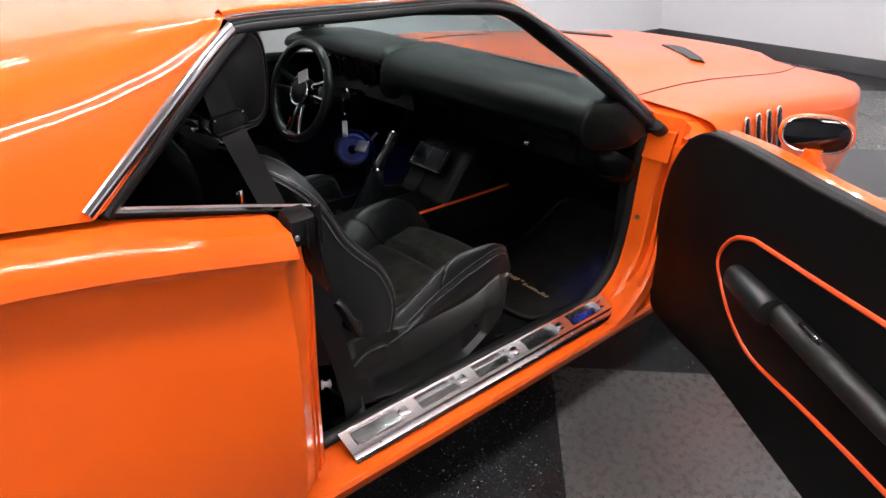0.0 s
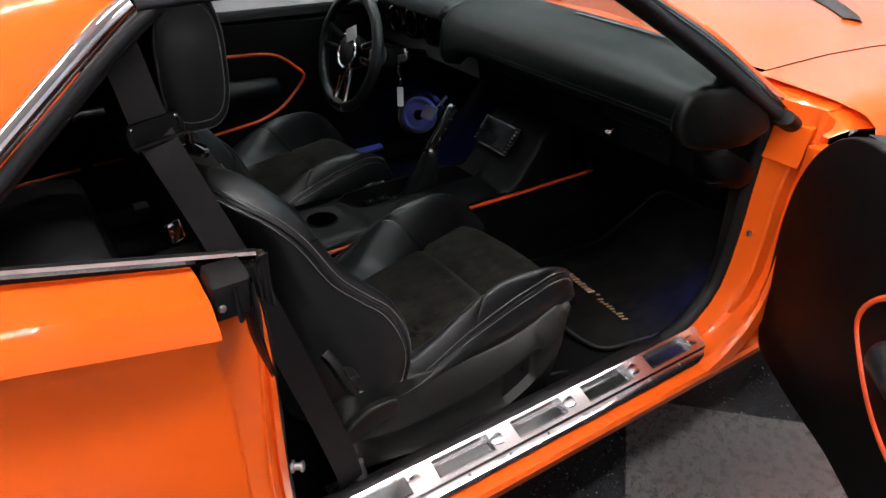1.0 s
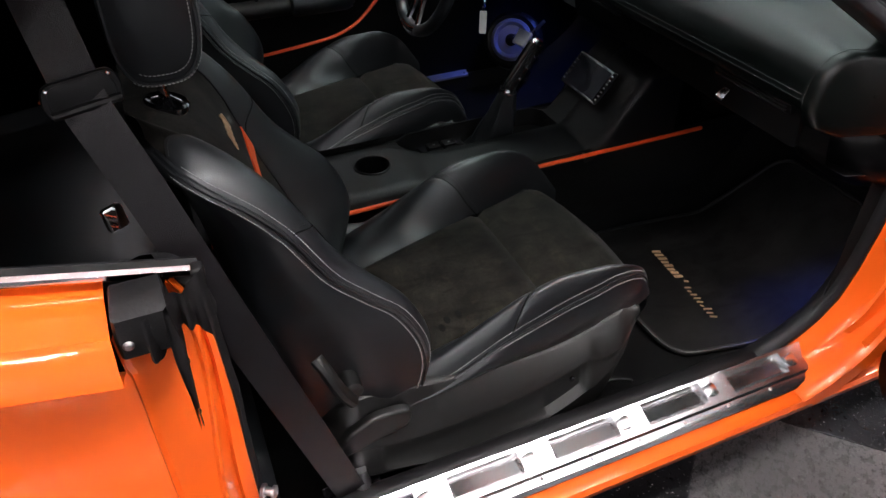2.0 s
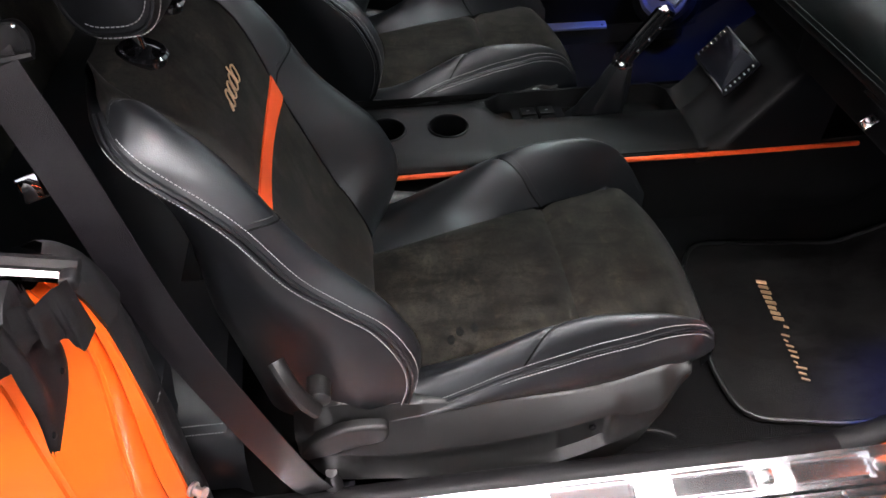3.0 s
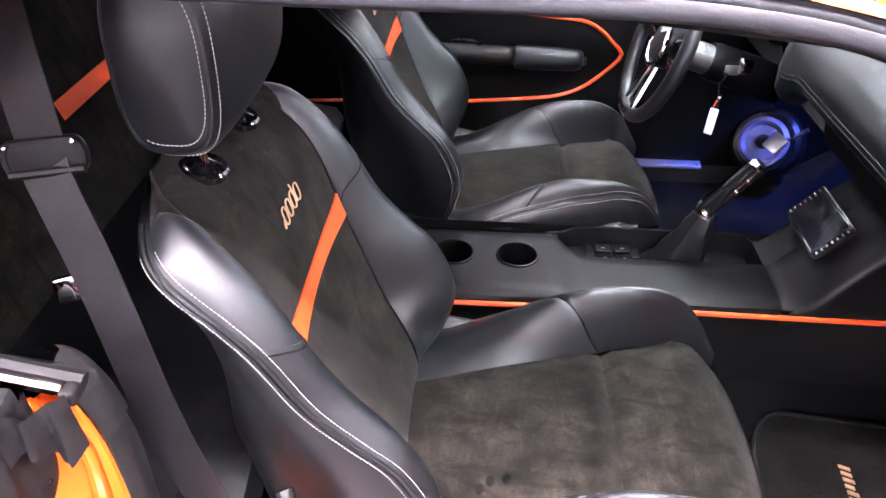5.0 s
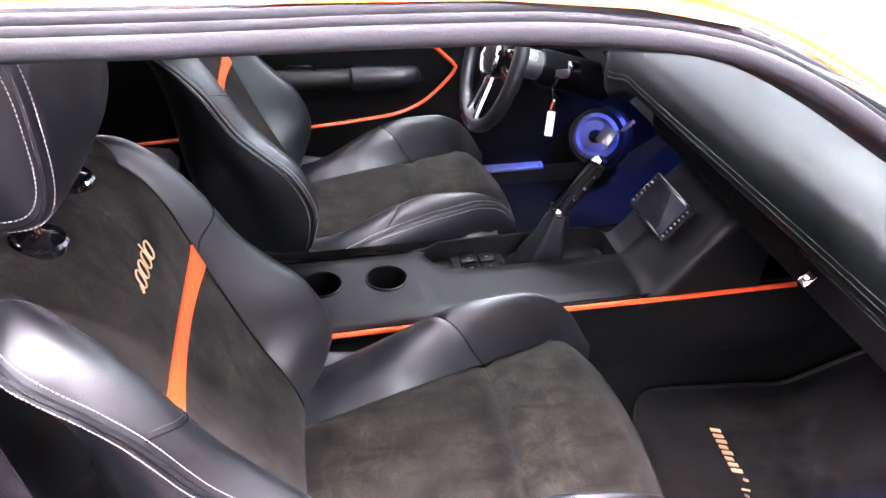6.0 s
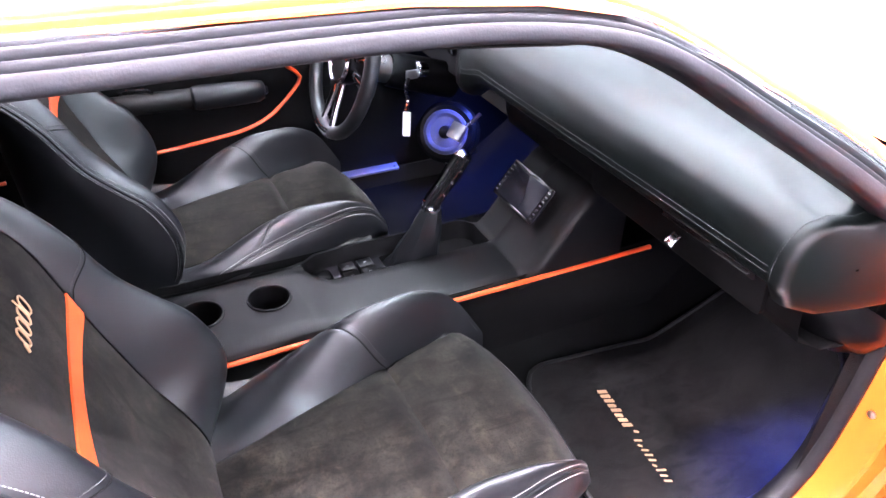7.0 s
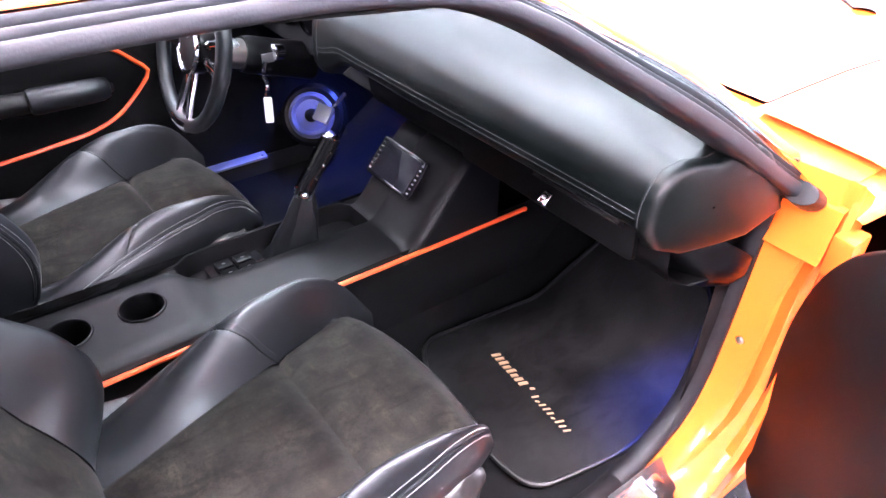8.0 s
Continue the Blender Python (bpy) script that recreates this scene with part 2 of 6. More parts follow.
def rbox(size, at=(0, 0, 0), bevel=0.005, seg=2, rot=None, bm=None):
    b = bmesh.new()
    bmesh.ops.create_cube(b, size=1.0)
    bmesh.ops.scale(b, vec=size, verts=b.verts)
    if bevel:
        bmesh.ops.bevel(b, geom=b.edges[:], offset=min(bevel, min(size) * 0.45), segments=seg, affect="EDGES", profile=0.6)
    if rot is not None:
        bmesh.ops.transform(b, matrix=rot, verts=b.verts)
    bmesh.ops.translate(b, vec=at, verts=b.verts)
    if bm is None:
        return b
    me = bpy.data.meshes.new("tmp")
    b.to_mesh(me)
    b.free()
    bm.from_mesh(me)
    bpy.data.meshes.remove(me)
    return bm


def disc_solid(profile, m, n=28, bm=None):
    """A turned solid: profile of (radius, height) along the local z of the matrix m."""
    rows = [[m @ Vector((max(r, 1e-4) * math.cos(2 * math.pi * k / n), max(r, 1e-4) * math.sin(2 * math.pi * k / n), h)) for k in range(n)] for r, h in profile]
    return loft(rows, close_u=True, cap=True, bm=bm)


def aim(at, normal, up=(0, 0, 1)):
    """A matrix at a place whose local z looks along a normal and whose local y is as near to up as can be."""
    z = Vector(normal).normalized()
    x = Vector(up).cross(z).normalized()
    y = z.cross(x)
    m = Matrix((x, y, z)).transposed().to_4x4()
    m.translation = at
    return m


def slab(outline, m, depth, bevel=0.004, seg=2):
    """A flat outline of (x, y) made solid from local z 0 to depth, its far rim rounded."""
    bm = bmesh.new()
    lo = [bm.verts.new((x, y, 0)) for x, y in outline]
    f = bm.faces.new(lo)
    r = bmesh.ops.extrude_face_region(bm, geom=[f])
    vs = [v for v in r["geom"] if isinstance(v, bmesh.types.BMVert)]
    bmesh.ops.translate(bm, vec=(0, 0, depth), verts=vs)
    bmesh.ops.recalc_face_normals(bm, faces=bm.faces)
    if bevel:
        top = set(vs)
        es = [e for e in bm.edges if e.verts[0] in top and e.verts[1] in top]
        bmesh.ops.bevel(bm, geom=es, offset=bevel, segments=seg, affect="EDGES", profile=0.6)
    bmesh.ops.transform(bm, matrix=m, verts=bm.verts)
    return bm


def rounded(outline, r, n=5):
    """Rounds the corners of an outline."""
    out = []
    for i, p in enumerate(outline):
        a, b, c = Vector(outline[i - 1]), Vector(p), Vector(outline[(i + 1) % len(outline)])
        rr = min(r, (a - b).length * 0.45, (c - b).length * 0.45)
        s, e = b + (a - b).normalized() * rr, b + (c - b).normalized() * rr
        for k in range(n + 1):
            t = k / n
            out.append(tuple(s * (1 - t) ** 2 + b * 2 * t * (1 - t) + e * t * t))
    return out


def ellipse(rx, ry, n=28, power=2.0):
    res = []
    for k in range(n):
        a = 2 * math.pi * k / n
        c, s = math.cos(a), math.sin(a)
        res.append((rx * math.copysign(abs(c) ** (2 / power), c), ry * math.copysign(abs(s) ** (2 / power), s)))
    return res


def stitches(path, normal, pitch=0.0048, length=0.0031, r=0.0009):
    """Separate short threads laid along a path, as one mesh."""
    path = [Vector(p) for p in path]
    acc = [0.0]
    for i in range(1, len(path)):
        acc.append(acc[-1] + (path[i] - path[i - 1]).length)
    bm = bmesh.new()

    def at(s):
        i = min(max(1, int(np.searchsorted(acc, s))), len(path) - 1)
        return path[i - 1].lerp(path[i], (s - acc[i - 1]) / max(acc[i] - acc[i - 1], 1e-9))

    for k in range(int(acc[-1] / pitch)):
        a, b = at(k * pitch), at(k * pitch + length)
        sweep([a, (a + b) / 2 + Vector(normal) * r * 0.5, b], circle(r, 5), (0.1, 0.2, 1), bm=bm)
    return bm


def ip(z, table):
    xs = [a for a, _ in table]
    return float(np.interp(z, xs, [b for _, b in table]))


def ease(z, table):
    """A smooth value of a table of (place, value) pairs, with no overshoot."""
    xs, vs = [a for a, _ in table], [b for _, b in table]
    if z <= xs[0]:
        return vs[0]
    if z >= xs[-1]:
        return vs[-1]
    i = int(np.searchsorted(xs, z)) - 1
    sl = [(vs[j + 1] - vs[j]) / (xs[j + 1] - xs[j]) for j in range(len(xs) - 1)]

    def tangent(j):
        if j == 0 or j == len(xs) - 1:
            return sl[min(j, len(sl) - 1)]
        a, b = sl[j - 1], sl[j]
        return 0.0 if a * b <= 0 else 2 * a * b / (a + b)

    h = xs[i + 1] - xs[i]
    u = (z - xs[i]) / h
    return (2 * u ** 3 - 3 * u * u + 1) * vs[i] + (u ** 3 - 2 * u * u + u) * h * tangent(i) + (3 * u * u - 2 * u ** 3) * vs[i + 1] + (u ** 3 - u * u) * h * tangent(i + 1)


def sstep(a, b, x):
    t = min(1.0, max(0.0, (x - a) / (b - a)))
    return t * t * (3 - 2 * t)


YC = -0.02  # the car's middle plane

# ---- the room ----
def box_object(name, lo, hi, mat, parent=None, bevel=0.0):
    lo, hi = Vector(lo), Vector(hi)
    return part(name, rbox(hi - lo, (lo + hi) / 2, bevel), mat, parent)


ROOM = (-11.0, 6.25, -11.0, 2.9, 3.8)
x0, x1, y0, y1, zc = ROOM
floor = tagged(box_object("floor", (x0, y0, -0.12), (x1, y1, -0.006), BASE), "black and grey checked vinyl tile floor, glossy", "floor", kind="structure")
for nm, lo, hi in (("wall_east", (x1, y0, -0.1), (x1 + 0.15, y1, zc)), ("wall_west", (x0 - 0.15, y0, -0.1), (x0, y1, zc)),
                   ("wall_north", (x0 - 0.15, y1, -0.1), (x1 + 0.15, y1 + 0.15, zc)), ("wall_south", (x0 - 0.15, y0 - 0.15, -0.1), (x1 + 0.15, y0, zc))):
    tagged(box_object(nm, lo, hi, WALL), "plain white painted showroom wall", "wall", kind="structure")
tagged(box_object("ceiling", (x0 - 0.15, y0 - 0.15, zc), (x1 + 0.15, y1 + 0.15, zc + 0.15), CEIL), "white showroom ceiling", "ceiling", kind="structure")
bb = bmesh.new()
rbox((0.02, y1 - y0, 0.16), (x1 - 0.012, (y0 + y1) / 2, 0.08), 0.003, bm=bb)
rbox((x1 - x0 - 0.1, 0.02, 0.16), ((x0 + x1) / 2, y1 - 0.012, 0.08), 0.003, bm=bb)
tagged(part("baseboard", bb, BASE), "dark grey rubber baseboard along the wall", "baseboard", kind="structure")


def ceiling_light(at):
    th = thing("ceiling_light", "twin-tube fluorescent ceiling light, lit", "ceiling light", "ceiling lights", at=at)
    part("housing", rbox((2.44, 0.46, 0.06), (0, 0, 0), 0.008), CEIL, th)
    for dy in (-0.15, 0.15):
        part("tube", tube([(-1.18, dy, -0.05), (0, dy, -0.05), (1.18, dy, -0.05)], 0.019, 10, up=(0, 1, 0)), TUBE, th)
    return th


first = ceiling_light((-6.0, -1.8, zc - 0.031))
for gx, gy in ((-3.0, -1.8), (0.0, -1.8), (3.0, -1.8), (-5.4, 1.2), (-2.2, 1.2), (0.6, 1.2), (4.4, 1.2), (-7.5, -6.4), (4.8, -6.4), (-2.0, -6.4)):
    copy_thing(first, Matrix.Translation((gx, gy, zc - 0.031)))

# ---- the car's body ----
car = thing("car", "glossy orange two-door muscle car with its passenger door open", "car")


def both(rows):
    """The same rows mirrored to the other side of the car."""
    return [[(x, 2 * YC - y, z) for x, y, z in r] for r in rows]


def crease_z(x):
    return ip(-x, [(1.05, 0.912), (1.11, 0.92), (1.36, 0.972), (1.53, 0.996), (1.9, 1.02), (3.0, 1.0)])


def belt_z(x):
    return ip(-x, [(1.05, 0.967), (1.08, 0.974), (1.39, 1.044), (1.6, 1.07), (2.0, 1.08), (3.0, 1.03)])


def quarter_rows(front=-1.108):
    rows = []
    for x in [front, -1.16, -1.22, -1.3, -1.4, -1.5, -1.65, -1.8, -2.0, -2.3, -2.6, -2.9]:
        c, b = crease_z(x), belt_z(x)
        k = sstep(-1.1, -1.8, x) * 0.015
        rows.append([(x, YC - w, z) for w, z in (
            (0.79, 0.245), (0.838, 0.262), (0.852, 0.30), (0.866 + k, 0.38), (0.875 + k, 0.48), (0.877 + k, 0.58), (0.875 + k, 0.68), (0.869 + k, c - 0.16),
            (0.865 + k, c - 0.12), (0.860 + k, c - 0.085), (0.857 + k * 0.6, c - 0.055), (0.859 + k * 0.3, c - 0.034), (0.870, c - 0.018), (0.890, c - 0.006), (0.909, c - 0.001), (0.906, c + 0.012), (0.886, (c + b) / 2 + 0.008), (0.862, b - 0.018), (0.844, b - 0.011), (0.80, b - 0.011))])
    return rows


q = quarter_rows()
part("quarter_panel", loft(q), PAINT, car)
part("quarter_panel", loft(both(quarter_rows(-1.0))), PAINT, car)


def roof_z(x):
    return ip(-x, [(0.40, 1.283), (0.55, 1.30), (0.9, 1.312), (1.2, 1.308), (1.5, 1.28), (1.9, 1.21), (2.4, 1.09), (2.9, 1.03)])


def rail(x):
    """Half width and height of the roof's edge."""
    w = ip(-x, [(0.40, 0.728), (0.6, 0.712), (0.9, 0.698), (1.1, 0.700), (1.5, 0.705), (2.0, 0.73), (2.9, 0.80)])
    return w, ip(-x, [(0.40, 1.252), (0.5, 1.270), (0.6, 1.277), (0.9, 1.279), (1.1, 1.274), (1.5, 1.235), (2.0, 1.15), (2.9, 1.02)])


def section(x, n=44):
    """Half section of the roof from the belt over the rail (its 16th point) to the middle, softened behind the window."""
    w1, z1 = rail(x)
    b, c = belt_z(x), roof_z(x)
    pts = []
    for k in range(16):
        t = k / 15
        pts.append(Vector((0.842 + (w1 - 0.842) * t + 0.018 * math.sin(math.pi * t), b + (z1 - b) * t)))
    for k in range(1, n - 15):
        t = k / (n - 16)
        pts.append(Vector((w1 * (1 - t), z1 + (c - z1) * (1 - (1 - t) ** 2.6))))
    m = sstep(-1.08, -1.45, x)
    for _ in range(int(26 * m)):
        pts = [pts[0]] + [pts[k] * 0.5 + (pts[k - 1] + pts[k + 1]) * 0.25 for k in range(1, n - 1)] + [pts[-1]]
    return pts


def shell_side(sg):
    bm = bmesh.new()
    nx = 26
    cols = []
    for a in range(nx):
        u = (a / (nx - 1)) ** 1.5
        col = []
        for k in range(44):
            xs_ = -1.39 + (-1.094 + 1.39) * min(1.0, k / 15)
            x = xs_ + (-2.9 - xs_) * u
            p = section(x)[k]
            col.append((x, YC + sg * p.x, p.y))
        cols.append(col)
    loft(cols, bm=bm)
    loft([[(x, YC + sg * p.x, p.y) for p in section(x)[15:]] for x in (-0.42, -0.5, -0.6, -0.75, -0.9, -1.0, -1.094)], bm=bm)
    bmesh.ops.remove_doubles(bm, verts=bm.verts, dist=0.0005)
    return bm


part("roof", shell_side(-1), PAINT, car, sharp=70)
part("roof", shell_side(1), PAINT, car, sharp=70)
hl = [[(x, YC + u * (rail(x)[0] - 0.02), rail(x)[1] - 0.03 + 0.03 * (1 - u * u)) for u in np.linspace(-1, 1, 11)] for x in (-0.44, -0.7, -1.0, -1.3, -1.6, -1.8)]
part("headliner", loft(hl), SUEDE, car)
# opening seals and mouldings
pillar = [(0.19, -0.800, 0.862), (0.10, -0.792, 0.920), (-0.05, -0.782, 1.022), (-0.25, -0.774, 1.145), (-0.36, -0.770, 1.210), (-0.44, -0.766, 1.242), (-0.54, -0.760, 1.256),
          (-0.66, -0.757, 1.259), (-0.80, -0.756, 1.259), (-0.95, -0.754, 1.260), (-1.04, -0.752, 1.259), (-1.09, -0.752, 1.256)]
def seal_path(n=70):
    return smooth_path(pillar, n)


def up_vec(p):
    """Away from the door opening: forward-up along the pillar, straight up along the roof."""
    t = sstep(-0.36, -0.56, p.x)
    return Vector((0.52 * (1 - t), 0, 0.85 + 0.15 * t)).normalized()


def seal_sheet(name, cross, mat, label=""):
    rows = []
    for p in seal_path():
        u = up_vec(p) * (1 + 0.45 * sstep(-0.42, -0.02, p.x))
        rows.append([p + Vector((0, 0.90, 0)) * a + u * 0.43 * a * (1 + 0.35 * sstep(-0.42, -0.02, p.x)) + Vector((0, -0.43, 0)) * b + u * 0.90 * b for a, b in cross])
    return part(name, loft(rows), mat, car, label, sharp=60)


def ridge(a0, a1, h, n=6):
    return [(a0 + (a1 - a0) * k / n, h * math.sin(math.pi * k / n)) for k in range(n + 1)]


seal_sheet("weatherstrip", [(0.014, -0.016), (0.004, -0.008), (0.0, -0.003)] + ridge(0.0, 0.017, 0.0060) + [(0.0176, -0.0018)] + ridge(0.0182, 0.027, 0.0030) + [(0.0275, -0.0018)] + ridge(0.028, 0.037, 0.0034), SEAL)
seal_sheet("pillar_cover", [(0.012, -0.015), (0.03, -0.028), (0.055, -0.036), (0.075, -0.025), (0.070, -0.008)], SEAL)
seal_sheet("drip_rail", [(0.0375, 0.0)] + ridge(0.038, 0.044, 0.006) + [(0.046, -0.004)], CHROME, "chrome drip moulding over the door opening")
seal_sheet("pillar_skin", [(0.0455, -0.001), (0.050, 0.005), (0.060, 0.006), (0.068, -0.001), (0.074, -0.012)], PAINT)

part("seal_end", loft([[(0.186 + dx + r * 0.9 * math.cos(a) * 0.55, -0.797 + r * math.sin(a), 0.868 + dz + r * 0.5 * math.cos(a)) for a in np.linspace(0, 2 * math.pi, 15)[:-1]] for dx, dz, r in ((-0.03, 0.02, 0.026), (0.0, 0.0, 0.028), (0.010, -0.008, 0.024), (0.016, -0.012, 0.012))], close_u=True, cap=True), RUBBER, car)
# rear edge of the quarter window
edge = [(-1.04, -0.750, 1.260), (-1.085, -0.748, 1.258), (-1.13, -0.768, 1.232), (-1.26, -0.815, 1.138), (-1.385, -0.861, 1.048)]
ep = smooth_path(edge[1:], 24)
part("window_moulding", sweep([p + Vector((-0.012, -0.004, 0.006)) for p in ep], circle(0.011, 10, 1.0, 0.55), (0, 1, 0)), CHROME, car, "chrome quarter window moulding")
part("window_seal", sweep([p + Vector((0.012, 0.008, -0.006)) for p in ep], circle(0.009, 10), (0, 1, 0)), SEAL, car)
part("window_seal", sweep([p + Vector((0.020, 0.018, -0.010)) for p in ep], circle(0.008, 10), (0, 1, 0)), RUBBER, car)
bl = [(-1.36, -0.846, 1.048), (-1.22, -0.846, 1.014), (-1.10, -0.845, 0.984), (-1.030, -0.843, 0.966)]
bp = smooth_path(bl, 16)
part("belt_moulding", sweep(bp, [(-0.005, -0.004), (-0.0045, 0.001), (0.0, 0.004), (0.0045, 0.001), (0.005, -0.004)], (0, 0, 1)), CHROME, car, "bright belt moulding at the quarter window")
part("belt_seal", sweep([p + Vector((0.006, 0.020, -0.014)) for p in bp], circle(0.010, 8), (0, 0, 1)), RUBBER, car)

# rear door jamb
jx = {0.36: -1.024, 0.45: -1.026, 0.55: -1.027, 0.65: -1.026, 0.75: -1.024, 0.83: -1.025, 0.88: -1.028, 0.918: -1.036, 0.952: -1.050}
rows = []
for z in np.linspace(0.36, 0.950, 26):
    xi = ease(z, sorted(jx.items()))
    ye = max(float(np.interp(z, [p[2] for p in q[0]][:18], [p[1] for p in q[0]][:18])), -0.896)
    yi_ = -0.822
    row = [(-1.1085, ye, z), (-1.1075, ye + 0.005, z), (-1.102, ye + 0.006, z)]
    # a flat band, a pressed step, a valley and a raised inner flange
    wid = 0.50 + 0.30 * sstep(0.60, 0.90, z)
    for f, d in ((0.08, 0.0), (wid - 0.10, 0.0), (wid - 0.05, -0.001), (wid, -0.006), (wid + 0.04, -0.006), (wid + 0.08, -0.001), (0.5 + wid * 0.5 - 0.02, 0.002), (0.5 + wid * 0.5 + 0.03, -0.005), (0.985, -0.004), (1.0, 0.002)):
        row.append((-1.102 + (xi + 1.102) * f, ye + 0.006 + (yi_ - ye - 0.006) * f + d, z))
    rows.append(row + [(xi - 0.004, -0.814, z), (xi - 0.030, -0.800, z)])
part("door_jamb", loft(rows), PAINT, car, sharp=25)
zz_ = np.linspace(0.36, 0.93, 20)
part("jamb_trim", loft([[(ease(z, sorted(jx.items())) + dx + 0.0015 * math.sin(41 * z + 3 * k), y, z) for k, (dx, y) in enumerate(((-0.006, -0.823), (0.002, -0.822), (0.007, -0.812), (0.008, -0.798), (0.002, -0.782), (-0.012, -0.770), (-0.04, -0.762)))] for z in zz_]), RUBBER, car, "black vinyl jamb trim with a stitched joint")
part("stitching", stitches([(ease(z_, sorted(jx.items())) + 0.0075, y, z_) for y, z_ in ((-0.818, 0.742), (-0.808, 0.741), (-0.796, 0.741), (-0.784, 0.742))], (1, 0, 0), r=0.0007), THREAD_D, car)
# the trim's upper end: an arched leather cap with a fold
cap_rows = []
for ctr in smooth_path([(-1.066, 0, 0.950), (-1.054, 0, 0.949), (-1.040, 0, 0.938), (-1.028, 0, 0.912), (-1.021, 0, 0.878)], 14):
    cap_rows.append([(ctr.x + dx, y, ctr.z + dz) for dx, y, dz in ((-0.010, -0.822, -0.006), (-0.002, -0.825, 0.0), (0.005, -0.817, 0.004), (0.006, -0.802, 0.005), (0.002, -0.786, 0.003), (-0.010, -0.774, -0.004), (-0.04, -0.764, -0.02))])
part("jamb_cap", loft(cap_rows), RUBBER, car, "arched black vinyl cap over the jamb")
blk = []
for z_, x0_, x1_, y_ in ((0.922, -1.104, -1.062, -0.893), (0.926, -1.106, -1.060, -0.901), (0.950, -1.106, -1.058, -0.904), (0.972, -1.104, -1.056, -0.902), (0.979, -1.102, -1.057, -0.890), (0.982, -1.100, -1.058, -0.870)):
    blk.append([(x0_, -0.86, z_), (x0_, y_ + 0.004, z_), (x0_ + 0.003, y_, z_), (x1_ - 0.004, y_, z_), (x1_, y_ + 0.005, z_), (x1_, -0.86, z_)])
part("jamb_block", loft(blk, cap=True), RUBBER, car, "black rubber block at the belt line")
part("screw", disc_solid([(0.0052, 0), (0.0052, 0.002), (0.003, 0.004)], aim((-1.096, -0.903, 0.944), (0, -1, 0.1)), 12), STEEL, car)
sheet = []
for j in range(31):
    u = j / 30
    drop = 0.048 + 0.008 * math.sin(9 * u) + 0.014 * sstep(0.55, 0.9, u)
    col = []
    for i in range(14):
        v = i / 13
        y = -0.908 + 0.046 * u - (0.0065 * math.sin(23 * u) + 0.003 * math.sin(41 * u + 1)) * (0.35 + 0.65 * v)
        col.append(Vector((-1.081 + 0.062 * u, y, 0.972 - drop * v - 0.004 * math.sin(12 * u) * (1 - v))))
    sheet.append(col)
bm = loft(sheet)
loft([[p + Vector((0.0004, 0.0026, 0)) for p in col] for col in sheet], bm=bm)
part("seal_fold", bm, RUBBER, car, "creased black rubber folds under the belt moulding", sharp=80)
# a fin of rubber that stands out from the jamb and runs down to a tail
fin = []
for z in np.linspace(0.970, 0.841, 22):
    yo_ = ease(z, [(0.841, -0.936), (0.852, -0.933), (0.868, -0.926), (0.890, -0.919), (0.930, -0.913), (0.970, -0.910)])
    yi_ = ease(z, [(0.841, -0.926), (0.848, -0.902), (0.858, -0.872), (0.872, -0.856), (0.890, -0.850), (0.930, -0.848), (0.970, -0.848)])
    fin.append([Vector((-1.060 + 0.005 * (0.970 - z) / 0.129 + (0.005 * math.sin(9 * w_) + 0.002 * math.sin(17 * w_ + 40 * z)) * sstep(0.845, 0.93, z), yo_ + (yi_ - yo_) * w_, z + 0.004 * math.sin(5 * w_))) for w_ in np.linspace(0, 1, 15)])
bm = loft(fin)
loft([[p - Vector((0.0026, 0, 0)) for p in row] for row in fin], bm=bm)
flap = part("seal_flap", bm, RUBBER, car, "black rubber flap with a pointed tail", sharp=80)
for y, z in ((-0.868, 0.872), (-0.922, 0.854)):
    part("rivet", disc_solid([(0.0035, 0), (0.003, 0.0015), (0.001, 0.002)], aim((-1.0555, y, z), (1, 0, 0)), 10), BEZEL, flap)
part("moulding_tip", rbox((0.014, 0.018, 0.016), (-1.024, -0.843, 0.960), 0.005, 3), RUBBER, car)
part("door_striker", disc_solid([(0.010, 0), (0.010, 0.004), (0.006, 0.005), (0.006, 0.014), (0.009, 0.015), (0.009, 0.019), (0.004, 0.021)], aim((-1.022, -0.826, 0.566), (0.85, -0.5, 0)), 16), STEEL, car, "steel door striker")

# sill, rocker and front hinge pillar
prof = [(-0.76, 0.245), (-0.83, 0.255), (-0.862, 0.275), (-0.872, 0.305), (-0.867, 0.316), (-0.852, 0.322), (-0.80, 0.324), (-0.768, 0.338), (-0.752, 0.340), (-0.748, 0.27)]
xs = [-1.11, -1.0, -0.7, -0.4, -0.1, 0.02, 0.10, 0.16, 0.24]
part("rocker", loft([[(x, y, z) for y, z in prof] for x in xs]), PAINT, car)
part("rocker", loft(both([[(x, y, z) for y, z in prof] for x in xs])), PLASTIC, car)
pp = [(-0.045, 0.330), (0.010, 0.347), (0.055, 0.371), (0.095, 0.402), (0.125, 0.445), (0.145, 0.51), (0.158, 0.60), (0.166, 0.70), (0.175, 0.79), (0.190, 0.87), (0.20, 0.91)]
rows = []
